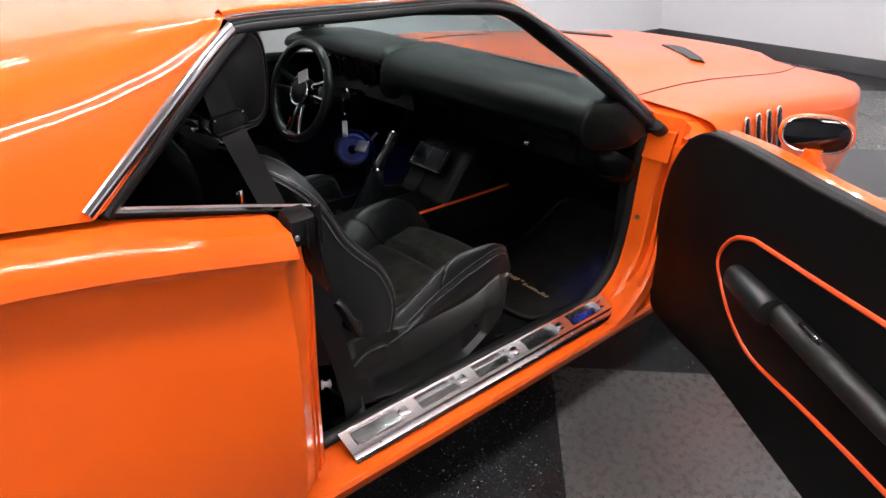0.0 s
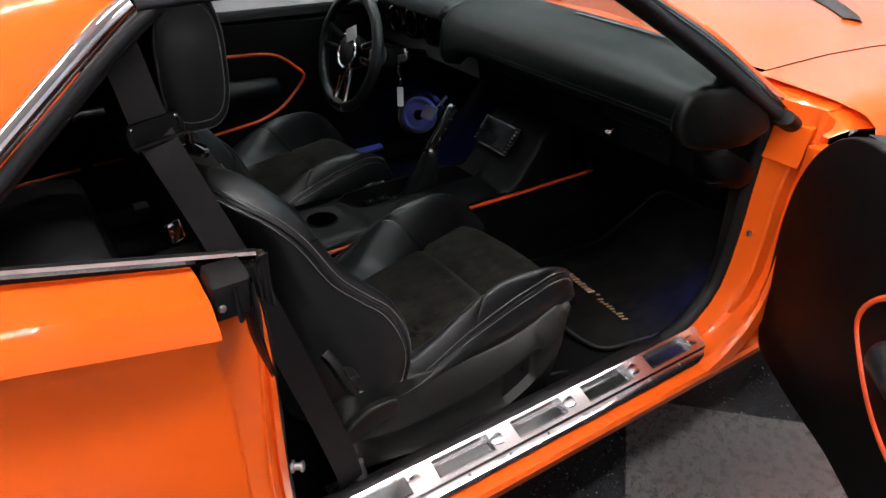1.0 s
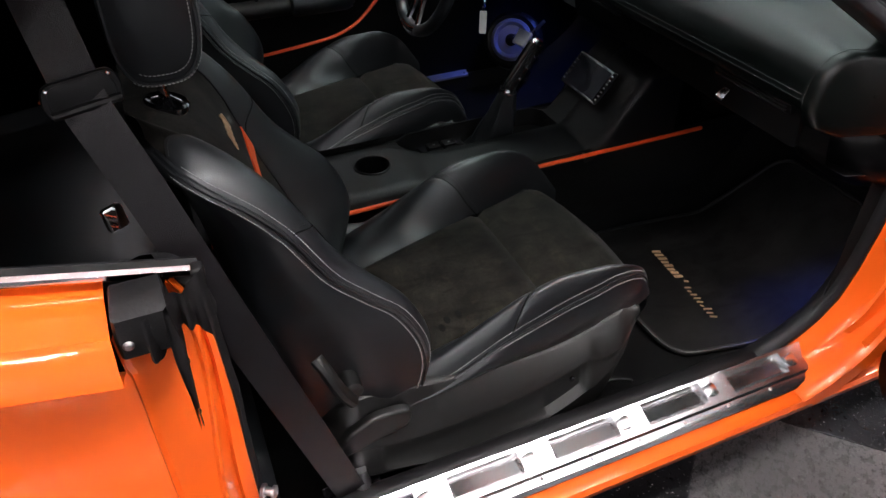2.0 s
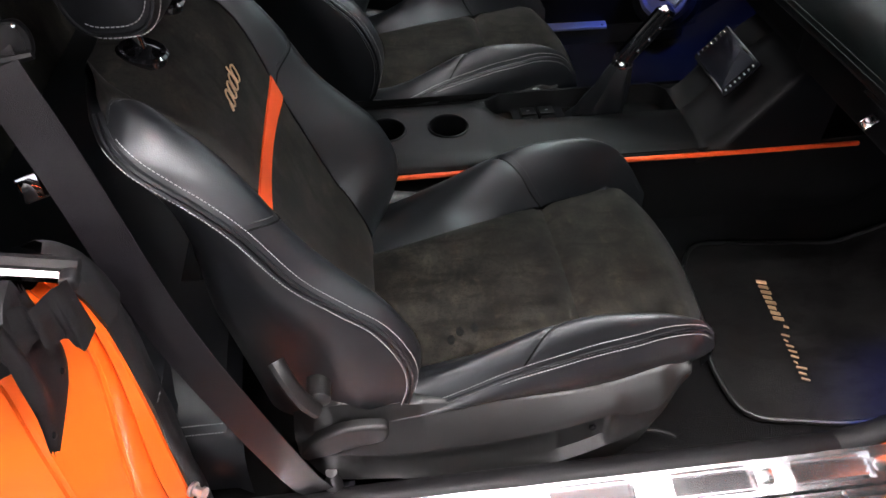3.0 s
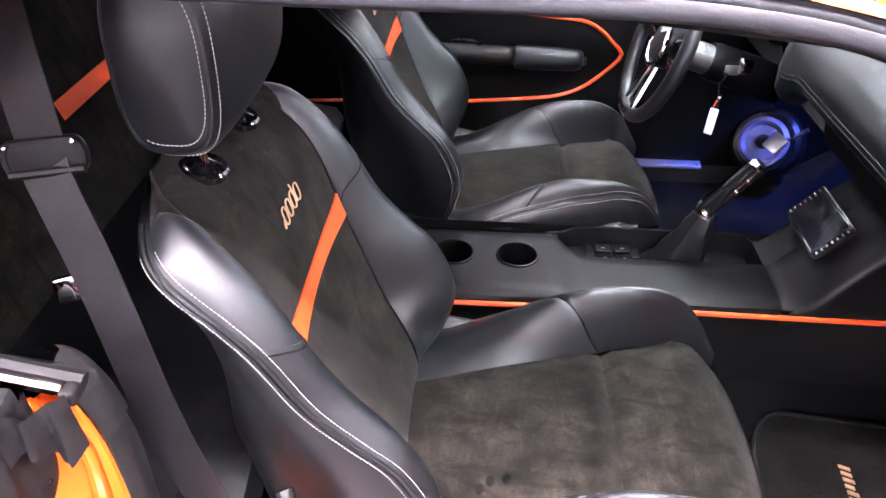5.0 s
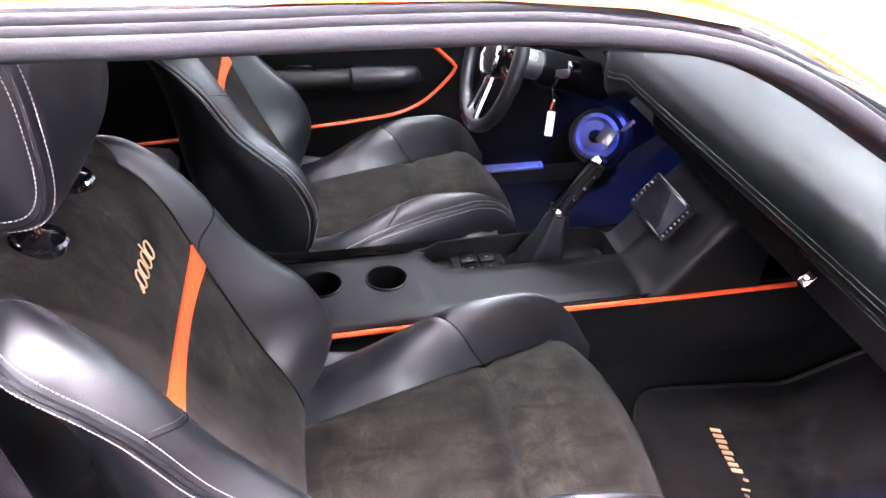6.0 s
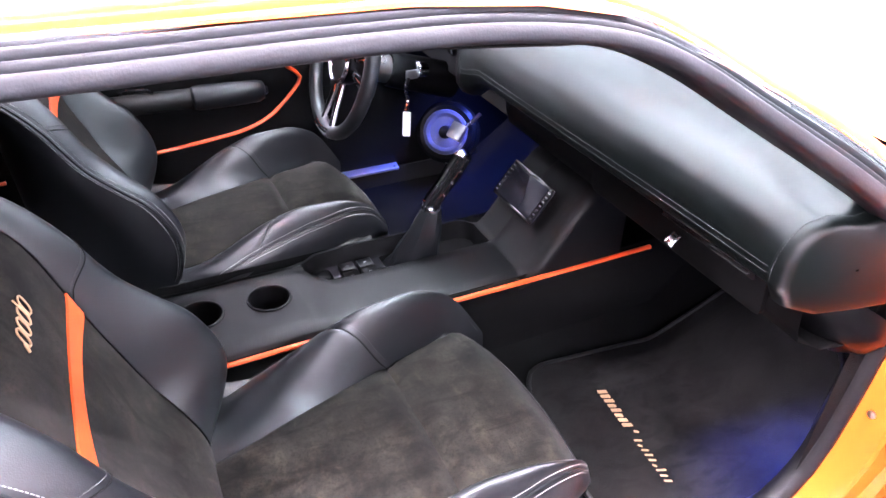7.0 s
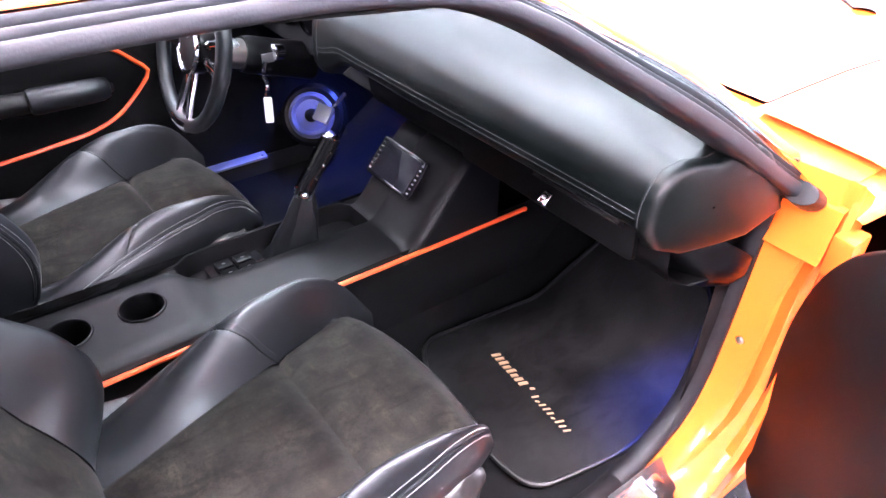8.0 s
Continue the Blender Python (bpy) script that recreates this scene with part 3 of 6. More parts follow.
for k, (x, z) in enumerate(pp):
    t = k / (len(pp) - 1)
    yo = -0.872 + 0.012 * t
    dent = 0.010 + 0.026 * sstep(0.20, 0.48, t) * sstep(1.0, 0.75, t)
    fl = -0.806 - 0.014 * sstep(0.2, 0.5, t) - 0.022 * sstep(0.72, 0.9, t)
    rows.append([(x + 0.004, -0.742, z), (x - 0.004, -0.752, z), (x - 0.002, -0.768, z), (x + 0.002, (fl - 0.768) / 2, z), (x + 0.004, fl + 0.006, z), (x + 0.008, fl, z), (x + dent, fl - 0.008, z - 0.002), (x + dent + 0.003, min(fl - 0.016, -0.842), z - 0.003), (x + 0.016, yo + 0.010, z - 0.006), (x + 0.018, yo, z - 0.010), (x + 0.05, yo - 0.002, z - 0.03)])
part("hinge_pillar", loft(rows), PAINT, car, sharp=25)
lap = [(x - 0.005, y_ + 0.010 * sstep(-0.80, -0.86, y_), z) for x, z in ((0.168, 0.785), (0.176, 0.800), (0.186, 0.845), (0.192, 0.868)) for y_ in (-0.752, -0.78, -0.81, -0.84, -0.862)]
part("pillar_lap", loft([lap[5 * r_:5 * r_ + 5] for r_ in range(4)] + [[(x_ + 0.012, y_, z_ + 0.004) for x_, y_, z_ in lap[15:20]]]), PAINT, car, "overlapping sheet at the pillar's top")
wp = smooth_path([(x - 0.006, -0.744, z + 0.004) for x, z in pp], 40)
part("door_seal", sweep([(-1.02, -0.756, 0.352), (-0.6, -0.756, 0.356), (-0.1, -0.756, 0.356)] + wp, circle(0.019, 10, 0.8, 1.1), (0, 1, 0)), RUBBER, car)
for at in ((0.152, -0.788, 0.599),):
    part("screw", disc_solid([(0.007, 0), (0.007, 0.003), (0.003, 0.005)], aim(at, (-1, 0, 0)), 12), STEEL, car)
part("door_check", tube(smooth_path([(0.19, -0.855, 0.70), (0.165, -0.895, 0.715), (0.16, -0.905, 0.69), (0.17, -0.90, 0.66)], 14), 0.008, 8), RUBBER, car)
part("hinge", rbox((0.05, 0.035, 0.07), (0.205, -0.868, 0.80), 0.006), PAINT, car)
part("hinge", rbox((0.05, 0.035, 0.07), (0.205, -0.868, 0.45), 0.006), PAINT, car)
# sill plate
sp = thing("sill_plate", "polished aluminium door sill plate with embossed panels and small shields", "sill plate")
bm = bmesh.new()
cells = [(-0.003 - 0.1945 * k) for k in range(5)]
yo, yi = -0.816, -0.777
xcuts = sorted({-0.955, 0.043} | {round(c - 0.016, 4) for c in cells} | {round(c - 0.150, 4) for c in cells})
ycuts = [-0.845, -0.840, -0.835, -0.827, -0.823, yo, yi, -0.771, -0.766]
zrow = {-0.845: 0.329, -0.840: 0.3365, -0.835: 0.339, -0.827: 0.3415, -0.823: 0.3455, yo: 0.3480, yi: 0.3620, -0.771: 0.3650, -0.766: 0.353}
vs = {(x, y): bm.verts.new((x, y, zrow[y])) for x in xcuts for y in ycuts}
sunk = []
for i in range(len(xcuts) - 1):
    for j in range(len(ycuts) - 1):
        f = bm.faces.new((vs[xcuts[i], ycuts[j]], vs[xcuts[i + 1], ycuts[j]], vs[xcuts[i + 1], ycuts[j + 1]], vs[xcuts[i], ycuts[j + 1]]))
        if ycuts[j] == yo and any(abs(xcuts[i] - (c - 0.150)) < 1e-3 for c in cells):
            sunk.append(f)
for f in sunk:
    r = bmesh.ops.inset_region(bm, faces=[f], thickness=0.005, depth=-0.008)
    for v in f.verts:
        v.co.z -= 0.006 * sstep(-0.806, -0.788, v.co.y)
    r = bmesh.ops.inset_region(bm, faces=[f], thickness=0.004, depth=0.0015)
part("plate", bm, ALU, sp, sharp=15)
for c in cells:
    out = [(-0.012, -0.010), (0.006, -0.013), (0.011, -0.009), (0.011, 0.009), (0.006, 0.013), (-0.012, 0.010), (-0.017, 0.0)]
    part("shield", slab(out, aim((c, -0.797, 0.3545), (0, -0.34, 0.94), (0, 1, 0)), 0.0045, 0.002), ALU, sp)
for k in range(10):
    x = 0.02 - 0.1 * k
    part("screw", disc_solid([(0.0045, 0), (0.0045, 0.0015), (0.002, 0.003)], aim((x, -0.831, 0.3382), (0, -0.35, 0.94), (0, 1, 0)), 10), STEEL, sp)

# hood and fenders
def front_row(x):
    t = sstep(0.9, 1.75, x)
    d = 0.075 * sstep(0.5, 1.65, x) + 0.16 * sstep(1.60, 1.76, x)
    pin = 1 - 0.10 * sstep(1.35, 1.76, x)
    half = [(0.84, 0.30 + 0.05 * t), (0.868, 0.45), (0.895, 0.62), (0.908, 0.76), (0.912, 0.835), (0.902, 0.872), (0.875, 0.892), (0.80, 0.905), (0.66, 0.912), (0.60, 0.914), (0.50, 0.925), (0.42, 0.950), (0.30, 0.958), (0.15, 0.960), (0.0, 0.960)]
    up = sstep(0.42, 0.85, x)
    half = [(w, z if w > 0.55 else 0.916 + (z - 0.916) * up) for w, z in half]
    pts = [(x + 0.02 * (1 - (w / 0.9) ** 2) * t, YC - w * pin, z - d * min(1.0, max(0.0, (z - 0.3) / 0.5))) for w, z in half]
    return pts + [(px, 2 * YC - y, z) for px, y, z in pts[-2::-1]]


xs = [0.30, 0.34, 0.45, 0.6, 0.8, 1.0, 1.2, 1.35, 1.5, 1.6, 1.66, 1.70, 1.73, 1.75]
rows = [front_row(x) for x in xs]
nh = len(rows[0])
part("fender", loft([r[:10] for r in rows]), PAINT, car)
part("fender", loft([r[nh - 10:] for r in rows]), PAINT, car)
part("hood", loft([r[9:nh - 9] for r in rows[1:]]), PAINT, car)
part("nose", loft([rows[-1], [(p[0] - 0.02, YC + (p[1] - YC) * 0.97, 0.30 + (p[2] - 0.30) * 0.6) for p in rows[-1]]]), GLOSS, car)
part("cowl", loft([[(0.20 + 0.14 * (1 - (u) ** 2), YC + 0.80 * u, 0.875 + 0.045 * (1 - u * u)) for u in np.linspace(-1, 1, 15)], [(0.345, YC + 0.82 * u, 0.898 + 0.016 * (1 - u * u)) for u in np.linspace(-1, 1, 15)]]), PAINT, car)
part("inner_fender", loft([[(0.19, -0.79, 0.875), (0.20, -0.83, 0.872), (0.215, -0.872, 0.85)], [(0.26, -0.79, 0.885), (0.27, -0.84, 0.882), (0.29, -0.885, 0.86)], [(0.345, -0.80, 0.897), (0.345, -0.86, 0.888), (0.345, -0.915, 0.86)]]), PAINT, car)
def hood_z(x, y):
    row = sorted((p[1], p[2]) for p in front_row(x))
    return ip(y, row)


for sd in (-1, 1):
    rows = []
    for f in np.linspace(0, 1, 9):
        xa, ya, xb, yb = 1.221 - 0.275 * f, 0.128 + 0.297 * f, 1.275 - 0.265 * f, 0.210 + 0.245 * f
        rows.append([(xa + (xb - xa) * g, YC + sd * (ya + (yb - ya) * g), hood_z(xa + (xb - xa) * g, YC + sd * (ya + (yb - ya) * g)) + lift) for g, lift in ((0, -0.004), (0.03, 0.005), (0.25, 0.008), (0.5, 0.009), (0.75, 0.008), (0.97, 0.005), (1, -0.004))])
    part("hood_scoop_insert", loft(rows), RUBBER, car, "matt black hood scoop insert")
    part("shut_line", tube([Vector(front_row(x)[9 if sd < 0 else -10]) + Vector((0, 0, 0.0002)) for x in xs[1:]], 0.0022, 6), BEZEL, car, "dark gap beside the hood")
for k in range(4):
    x = 0.47 + 0.072 * k
    m = aim((x, -0.9345, 0.805), (0, -1, 0.12), (-0.22, 0, 1))
    o = ellipse(0.017, 0.082, 24, 3.0)
    ring = [m @ Vector((px, py, 0.003)) for px, py in o]
    g = part("fender_vent", slab(ellipse(0.014, 0.078, 24, 3.0), m, 0.004, 0.001), BEZEL, car, "black fender vent with chrome rim")
    part("rim", tube(ring, 0.004, 8, True, up=(0, 1, 0.03)), CHROME, g)
part("windshield", loft([[(-0.40 - 0.0 + 0.05 * (1 - u * u) + (0.60 + 0.10 * (1 - u * u)) * v, YC + u * (0.735 + 0.045 * v), 1.243 + 0.042 * (1 - u * u) - (0.365 - 0.01 * (1 - u * u)) * v + 0.03 * math.sin(math.pi * v)) for u in np.linspace(-1, 1, 21)] for v in np.linspace(0, 1, 9)]), GLASS_T, car)

# left side of the body: pillar, door shell and side glass
lp = [(x, 2 * YC - y, z) for x, y, z in pillar]
part("roof_rail", sweep(smooth_path(lp, 50), [(-0.02, -0.02), (0.02, -0.02), (0.025, 0.03), (-0.03, 0.03)], (0, 1, 0)), PLASTIC, car)
lsh = [(0.28, 0.20), (0.25, 0.83), (-0.3, 0.86), (-1.02, 0.90), (-1.02, 0.20)]
part("closed_door_skin", slab([(x, z) for x, z in lsh], aim((0, 0.83, 0), (0, 1, 0)) @ Matrix.Diagonal((-1, 1, 1, 1)), 0.055, 0.02), PAINT, car)
part("side_glass", loft([[(x, 0.80 - (z - 0.93) * 0.25, z) for z in (0.88, 1.05, 1.15, zt)] for x, zt in ((0.10, 0.94), (-0.1, 1.06), (-0.3, 1.18), (-0.45, 1.24), (-1.0, 1.25))]), GLASS, car)
rg = []
for x in (-1.75, -1.85, -2.0, -2.2, -2.35):
    half = [p for p in section(x)[22:]]
    rg.append([(x, YC - p.x, p.y + 0.004) for p in half] + [(x, YC + p.x, p.y + 0.004) for p in half[-2::-1]])
part("rear_glass", loft(rg), GLOSS, car, "dark rear window")
part("tail_panel", loft([[(-2.9, YC + u * 0.86, z) for u in np.linspace(-1, 1, 9)] for z in (0.26, 0.5, 0.8, 1.02)]), PAINT, car)
part("rear_deck", loft([[(x, YC + u * 0.842, 1.024 + 0.01 * (1 - u * u)) for u in np.linspace(-1, 1, 9)] for x in (-2.4, -2.9)]), PAINT, car)
for wx in (0.92, -1.95):
    for sd in (-1, 1):
        wm = aim((wx, YC + sd * 0.70, 0.325), (0, sd, 0))
        wh = part("wheel", disc_solid([(0.20, -0.11), (0.30, -0.12), (0.325, -0.10), (0.325, 0.10), (0.30, 0.12), (0.22, 0.125), (0.215, 0.09)], wm, 40), RUBBER, car, "black tyre on an alloy wheel")
        part("rim", disc_solid([(0.215, 0.085), (0.205, 0.11), (0.19, 0.09), (0.07, 0.07), (0.05, 0.10), (0.02, 0.105)], wm, 32), STEEL, wh)

# ---- the open passenger door ----
TH = radians(52)
D, N = Vector((-math.cos(TH), -math.sin(TH), 0)), Vector((math.sin(TH), -math.cos(TH), 0))
DM = Matrix((D, (0, 0, 1), N)).transposed().to_4x4()  # local x along the door, y up, z outwards
DM.translation = (0.165, -0.865, 0)
outline = [(0.012, 0.315), (-0.024, 0.42), (-0.032, 0.56), (-0.034, 0.66), (-0.012, 0.76), (0.04, 0.845), (0.11, 0.905), (0.19, 0.940), (0.34, 0.956), (0.63, 0.970), (0.88, 0.986), (1.15, 1.008), (1.27, 1.02), (1.27, 0.80), (1.24, 0.40), (0.89, 0.388), (0.67, 0.380), (0.42, 0.374), (0.24, 0.340)]
fine = rounded(outline, 0.05, 3)
shell = [(x * 0.985 + 0.012, y - (0.036 if y > 0.7 else 0.004)) for x, y in outline]
door = part("passenger_door", slab(rounded(shell, 0.04, 3), DM @ Matrix.Translation((0, 0, 0.022)), 0.085, 0.03, 4), PAINT, car, "open orange door with black vinyl inner panel and orange piping")
part("inner_panel", slab([(x, y) for x, y in fine], DM @ Matrix.Translation((0, 0, 0.022)) @ Matrix.Diagonal((1, 1, -1, 1)), 0.024, 0.008, 3), PANEL, door)
top = [(0.17, 0.944), (0.34, 0.962), (0.63, 0.976), (0.88, 0.992), (1.15, 1.014), (1.27, 1.026)]
part("window_channel", sweep([DM @ Vector((x, y - 0.012, 0.036)) for x, y in top], [(-0.012, -0.006), (-0.012, 0.004), (0.012, 0.004), (0.012, -0.006)], (0, 0, 1)), RUBBER, door)
part("belt_strip", sweep([DM @ Vector((x, y - 0.016, 0.050)) for x, y in top], circle(0.0045, 8), (0, 0, 1)), CHROME, door, "thin chrome belt strip")
part("skin_edge", sweep([DM @ Vector((x, y - 0.016, 0.082)) for x, y in top], [(-0.022, -0.02), (-0.020, 0.002), (0.0, 0.009), (0.022, 0.002), (0.026, -0.02)], (0, 0, 1)), PAINT, door)
loop = [(1.20, 0.866), (0.951, 0.838), (0.761, 0.815), (0.56, 0.792), (0.515, 0.786), (0.44, 0.756), (0.396, 0.715), (0.379, 0.676), (0.393, 0.644), (0.468, 0.583), (0.545, 0.548), (0.634, 0.538), (0.814, 0.559), (0.962, 0.574), (1.20, 0.594)]


def on_door(pts, off):
    return [DM @ Vector((x, y, -off)) for x, y in pts]


lp2 = smooth_path(on_door(loop, 0.004), 90)
part("piping", tube(lp2, 0.0055, 8, up=N), TRIM, door, "orange vinyl piping")
part("insert", slab(rounded(loop, 0.02, 2), DM @ Matrix.Translation((0, 0, 0.0)) @ Matrix.Diagonal((1, 1, -1, 1)), 0.004, 0.003), PANEL, door)


def armrest(mapper, mat, parent):
    """A padded armrest with a grab bar, in (along, up, out of the panel)."""
    body = []
    for a, z, h, w in ((0.50, 0.690, 0.010, 0.010), (0.53, 0.694, 0.020, 0.030), (0.62, 0.700, 0.026, 0.046), (0.74, 0.706, 0.027, 0.050), (0.90, 0.708, 0.027, 0.052), (1.06, 0.708, 0.026, 0.048), (1.14, 0.704, 0.024, 0.03), (1.16, 0.70, 0.01, 0.012)):
        body.append([mapper(a, z + h * sn, w * (0.5 + 0.5 * cs)) for sn, cs in [(math.sin(2 * math.pi * j / 14), math.cos(2 * math.pi * j / 14)) for j in range(14)]])
    part("armrest", loft(body, close_u=True, cap=True), mat, parent)
    part("armrest_cap", loft([[mapper(a, z + h * sn, 0.012 + w * (0.5 + 0.5 * cs)) for sn, cs in [(math.sin(2 * math.pi * j / 14), math.cos(2 * math.pi * j / 14)) for j in range(14)]] for a, z, h, w in ((0.512, 0.702, 0.012, 0.02), (0.518, 0.703, 0.024, 0.044), (0.535, 0.705, 0.030, 0.056), (0.60, 0.707, 0.032, 0.060), (0.69, 0.710, 0.033, 0.062), (0.702, 0.710, 0.030, 0.060), (0.706, 0.710, 0.018, 0.050))], close_u=True, cap=True), LEATHER, parent)
    part("door_handle", tube(smooth_path([mapper(0.80, 0.738, 0.035), mapper(0.815, 0.752, 0.05), mapper(0.85, 0.756, 0.055), mapper(0.875, 0.748, 0.045)], 14), 0.006, 8), GLOSS, parent, "dark door release handle")


armrest(lambda a, z, o: DM @ Vector((a, z, -o)), PLASTIC, door)
# mirror
mm = aim(DM @ Vector((0.425, 1.000, 0.14)), (-0.90, -0.40, 0.12)) @ Matrix.Diagonal((0.70, 0.70, 0.70, 1))
part("mirror", loft([[mm @ Vector((px * k, py * k + dy, zz)) for px, py in ellipse(0.104, 0.058, 28, 2.5)] for k, zz, dy in ((0.93, 0.004, 0), (1.0, 0.008, 0), (1.06, 0.0, 0), (1.08, -0.03, 0), (1.0, -0.07, 0), (0.75, -0.11, 0.0), (0.4, -0.135, 0), (0.05, -0.14, 0))], close_u=True), PAINT, door, "orange bullet door mirror")
part("mirror_glass", slab(ellipse(0.097, 0.053, 28, 2.5), mm, 0.004, 0.002), MIRROR, door, "dark mirror glass")
part("mirror_rim", tube([mm @ Vector((px, py, 0.007)) for px, py in ellipse(0.100, 0.056, 36, 2.5)], 0.0022, 8, True, up=(0.93, 0.36, 0.1)), CHROME, door, "chrome rim")
part("mirror_foot", loft([[mm @ Vector((px, py, zz)) for px, zz in circle(1.0, 14, w, 0.05)] for py, w in ((-0.045, 0.028), (-0.065, 0.030), (-0.085, 0.040), (-0.10, 0.052))], close_u=True, cap=True), PAINT, door)

# ---- cabin floor and panels ----
tub = [(-0.748, 0.33), (-0.735, 0.285), (-0.60, 0.275), (-0.28, 0.275), (-0.20, 0.285), (-0.158, 0.32), (-0.145, 0.44)]
tub += [(2 * YC - y + (0.055 if y < -0.7 else 0), z) for y, z in tub[::-1]]
rows = []
for x, up in ((-1.75, 0.10), (-1.30, 0.10), (-1.22, 0.02), (-1.1, 0.0), (-0.5, 0.0), (0.0, 0.0), (0.22, 0.0), (0.30, 0.035), (0.42, 0.14), (0.52, 0.26), (0.56, 0.45), (0.56, 0.60)):
    rows.append([(x, y, max(z, 0.275 + up) if up else z) for y, z in tub])
part("cabin_floor", loft(rows), CARPET, car, "black carpeted cabin floor")
part("kick_panel", loft([[(x, -0.745, z) for z in (0.28, 0.45, 0.6, 0.75)] for x in (0.10, 0.3, 0.56)]), CARPET, car)
part("kick_panel", loft([[(x, 0.80, z) for z in (0.28, 0.45, 0.6, 0.75)] for x in (0.10, 0.3, 0.56)]), CARPET, car)
for sd in (1, -1):
    part("quarter_trim", loft([[(x, YC - sd * (0.755 + 0.03 * sstep(0.4, 0.9, z)), z) for z in (0.30, 0.5, 0.7, 0.9, 0.955 + 0.22 * max(0, -1.08 - x))] for x in (-1.05, -1.2, -1.4, -1.6, -1.9)]), PANEL, car)
    part("sail_trim", loft([[(-1.38 + 0.27 * k - 0.5 * u, YC - sd * (0.80 - 0.13 * k), 1.03 + 0.20 * k - 0.02 * u) for u in (0, 0.3, 0.6, 1)] for k in (0, 0.3, 0.6, 1)]), SUEDE, car)
part("bulkhead", loft([[(-1.80, y, z) for y in (-0.8, 0.76)] for z in (0.3, 1.2)]), CARPET, car)

# left door's inner side
ld = thing("door_panel", "black vinyl driver's door panel with orange piping loop", "door panel")
part("panel", slab(rounded([(0.14, 0.33), (0.16, 0.60), (0.12, 0.78), (0.02, 0.850), (-0.6, 0.880), (-1.06, 0.905), (-1.06, 0.33)], 0.06, 4), aim((0, 0.745, 0), (0, -1, 0)), 0.025, 0.008), PANEL, ld)
part("door_top", sweep(smooth_path([(0.10, 0.765, 0.845), (-0.1, 0.76, 0.872), (-0.6, 0.757, 0.890), (-1.06, 0.757, 0.912)], 20), circle(0.03, 10, 1.2, 0.8), (0, 0, 1)), PANEL, ld)
lo = [(-1.04, 0.800), (-0.693, 0.786), (-0.50, 0.775), (-0.42, 0.765), (-0.375, 0.745), (-0.33, 0.705), (-0.305, 0.676), (-0.335, 0.634), (-0.40, 0.577), (-0.47, 0.548), (-0.55, 0.536), (-0.70, 0.522), (-0.85, 0.515), (-1.04, 0.512)]
part("piping", tube(smooth_path([(x, 0.717, z) for x, z in lo], 80), 0.0055, 8, up=(0, 1, 0)), TRIM, ld, "orange vinyl piping")
part("insert", slab(rounded(lo, 0.02, 2), aim((0, 0.72, 0), (0, -1, 0)), 0.003, 0.002), PANEL, ld)
armrest(lambda a, z, o: Vector((0.10 - a, 0.718 - o, z - 0.035)), PLASTIC, ld)
part("piping", tube([(-1.08, 0.70, 0.515), (-1.2, 0.69, 0.513), (-1.34, 0.675, 0.51)], 0.005, 8, up=(0, 0, 1)), TRIM, ld)
lsp = thing("sill_plate", "aluminium driver's door sill plate in blue light", "sill plate")
part("plate", rbox((0.94, 0.036, 0.010), (-0.486, 0.712, 0.345), 0.003, rot=Matrix.Rotation(radians(14), 4, "X")), BRUSHED, lsp)
for k in range(4):
    part("screw", disc_solid([(0.004, 0), (0.004, 0.0015), (0.002, 0.003)], aim((-0.03 - 0.2 * k, 0.702, 0.3476), (0, -0.24, 0.97), (0, 1, 0)), 10), STEEL, lsp)

# ---- dashboard ----
dash = thing("dashboard", "black stitched vinyl dashboard with glovebox", "dashboard")


def pad_section(y):
    """The pad's outline from its lower rear lip over the top to the windscreen."""
    v = min(1.0, abs(y - YC) / 0.80)
    xb, zb = -0.118 - 0.012 * sstep(-0.7, 0.0, y), 0.912
    reach = 0.40 - 0.20 * v ** 3
    d = 0.055 * v ** 4
    pts = [(0.040, -0.036), (0.014, -0.030), (0.002, -0.018), (0.0, -0.002), (0.003, 0.022), (0.011, 0.044), (0.027, 0.062), (0.054, 0.076), (0.098, 0.085 - 0.1 * d)]
    pts += [(0.098 + (reach - 0.098) * k, h - d * k) for k, h in ((0.08, 0.087), (0.18, 0.090), (0.32, 0.092), (0.50, 0.091), (0.64, 0.080), (0.80, 0.052), (1.0, -0.01))]
    e = sstep(-0.60, -0.727, y)
    low = 0.048 * sstep(0.0, 0.085, y)
    pts = [(a, b - low * w) for (a, b), w in zip(pts, [1.0, 1.0, 0.85, 0.45, 0.15] + [0.0] * 20)]
    return [(xb + a, y - 0.15 * e * max(0.0, a), zb + b - 0.020 * e * sstep(0.03, 0.09, a) * (1 - 0.55 * sstep(0.10, 0.17, a))) for a, b in pts]


pad_rows = [pad_section(y) for y in np.linspace(-0.725, 0.10, 25)]
end_mid = Vector((0.02, 0, 0.93))
for dy, k in ((0.010, 0.995), (0.018, 0.975), (0.024, 0.94), (0.028, 0.88), (0.030, 0.6), (0.030, 0.05)):
    pad_rows.append([(end_mid.x + (x - end_mid.x) * k, 0.10 + dy, end_mid.z + (z - end_mid.z) * k) for x, _, z in pad_rows[24]])
part("pad", loft(pad_rows), SOFT, dash, sharp=60)
end_rows = []
sec = [Vector((x, 0, z)) for x, _, z in pad_section(-0.727)]
ring_ = [Vector((0.080, 0, 0.832)), Vector((0.02, 0, 0.834)), Vector((-0.05, 0, 0.841)), Vector((-0.098, 0, 0.862))] + sec[2:]
mid_ = Vector((-0.02, 0, 0.912))
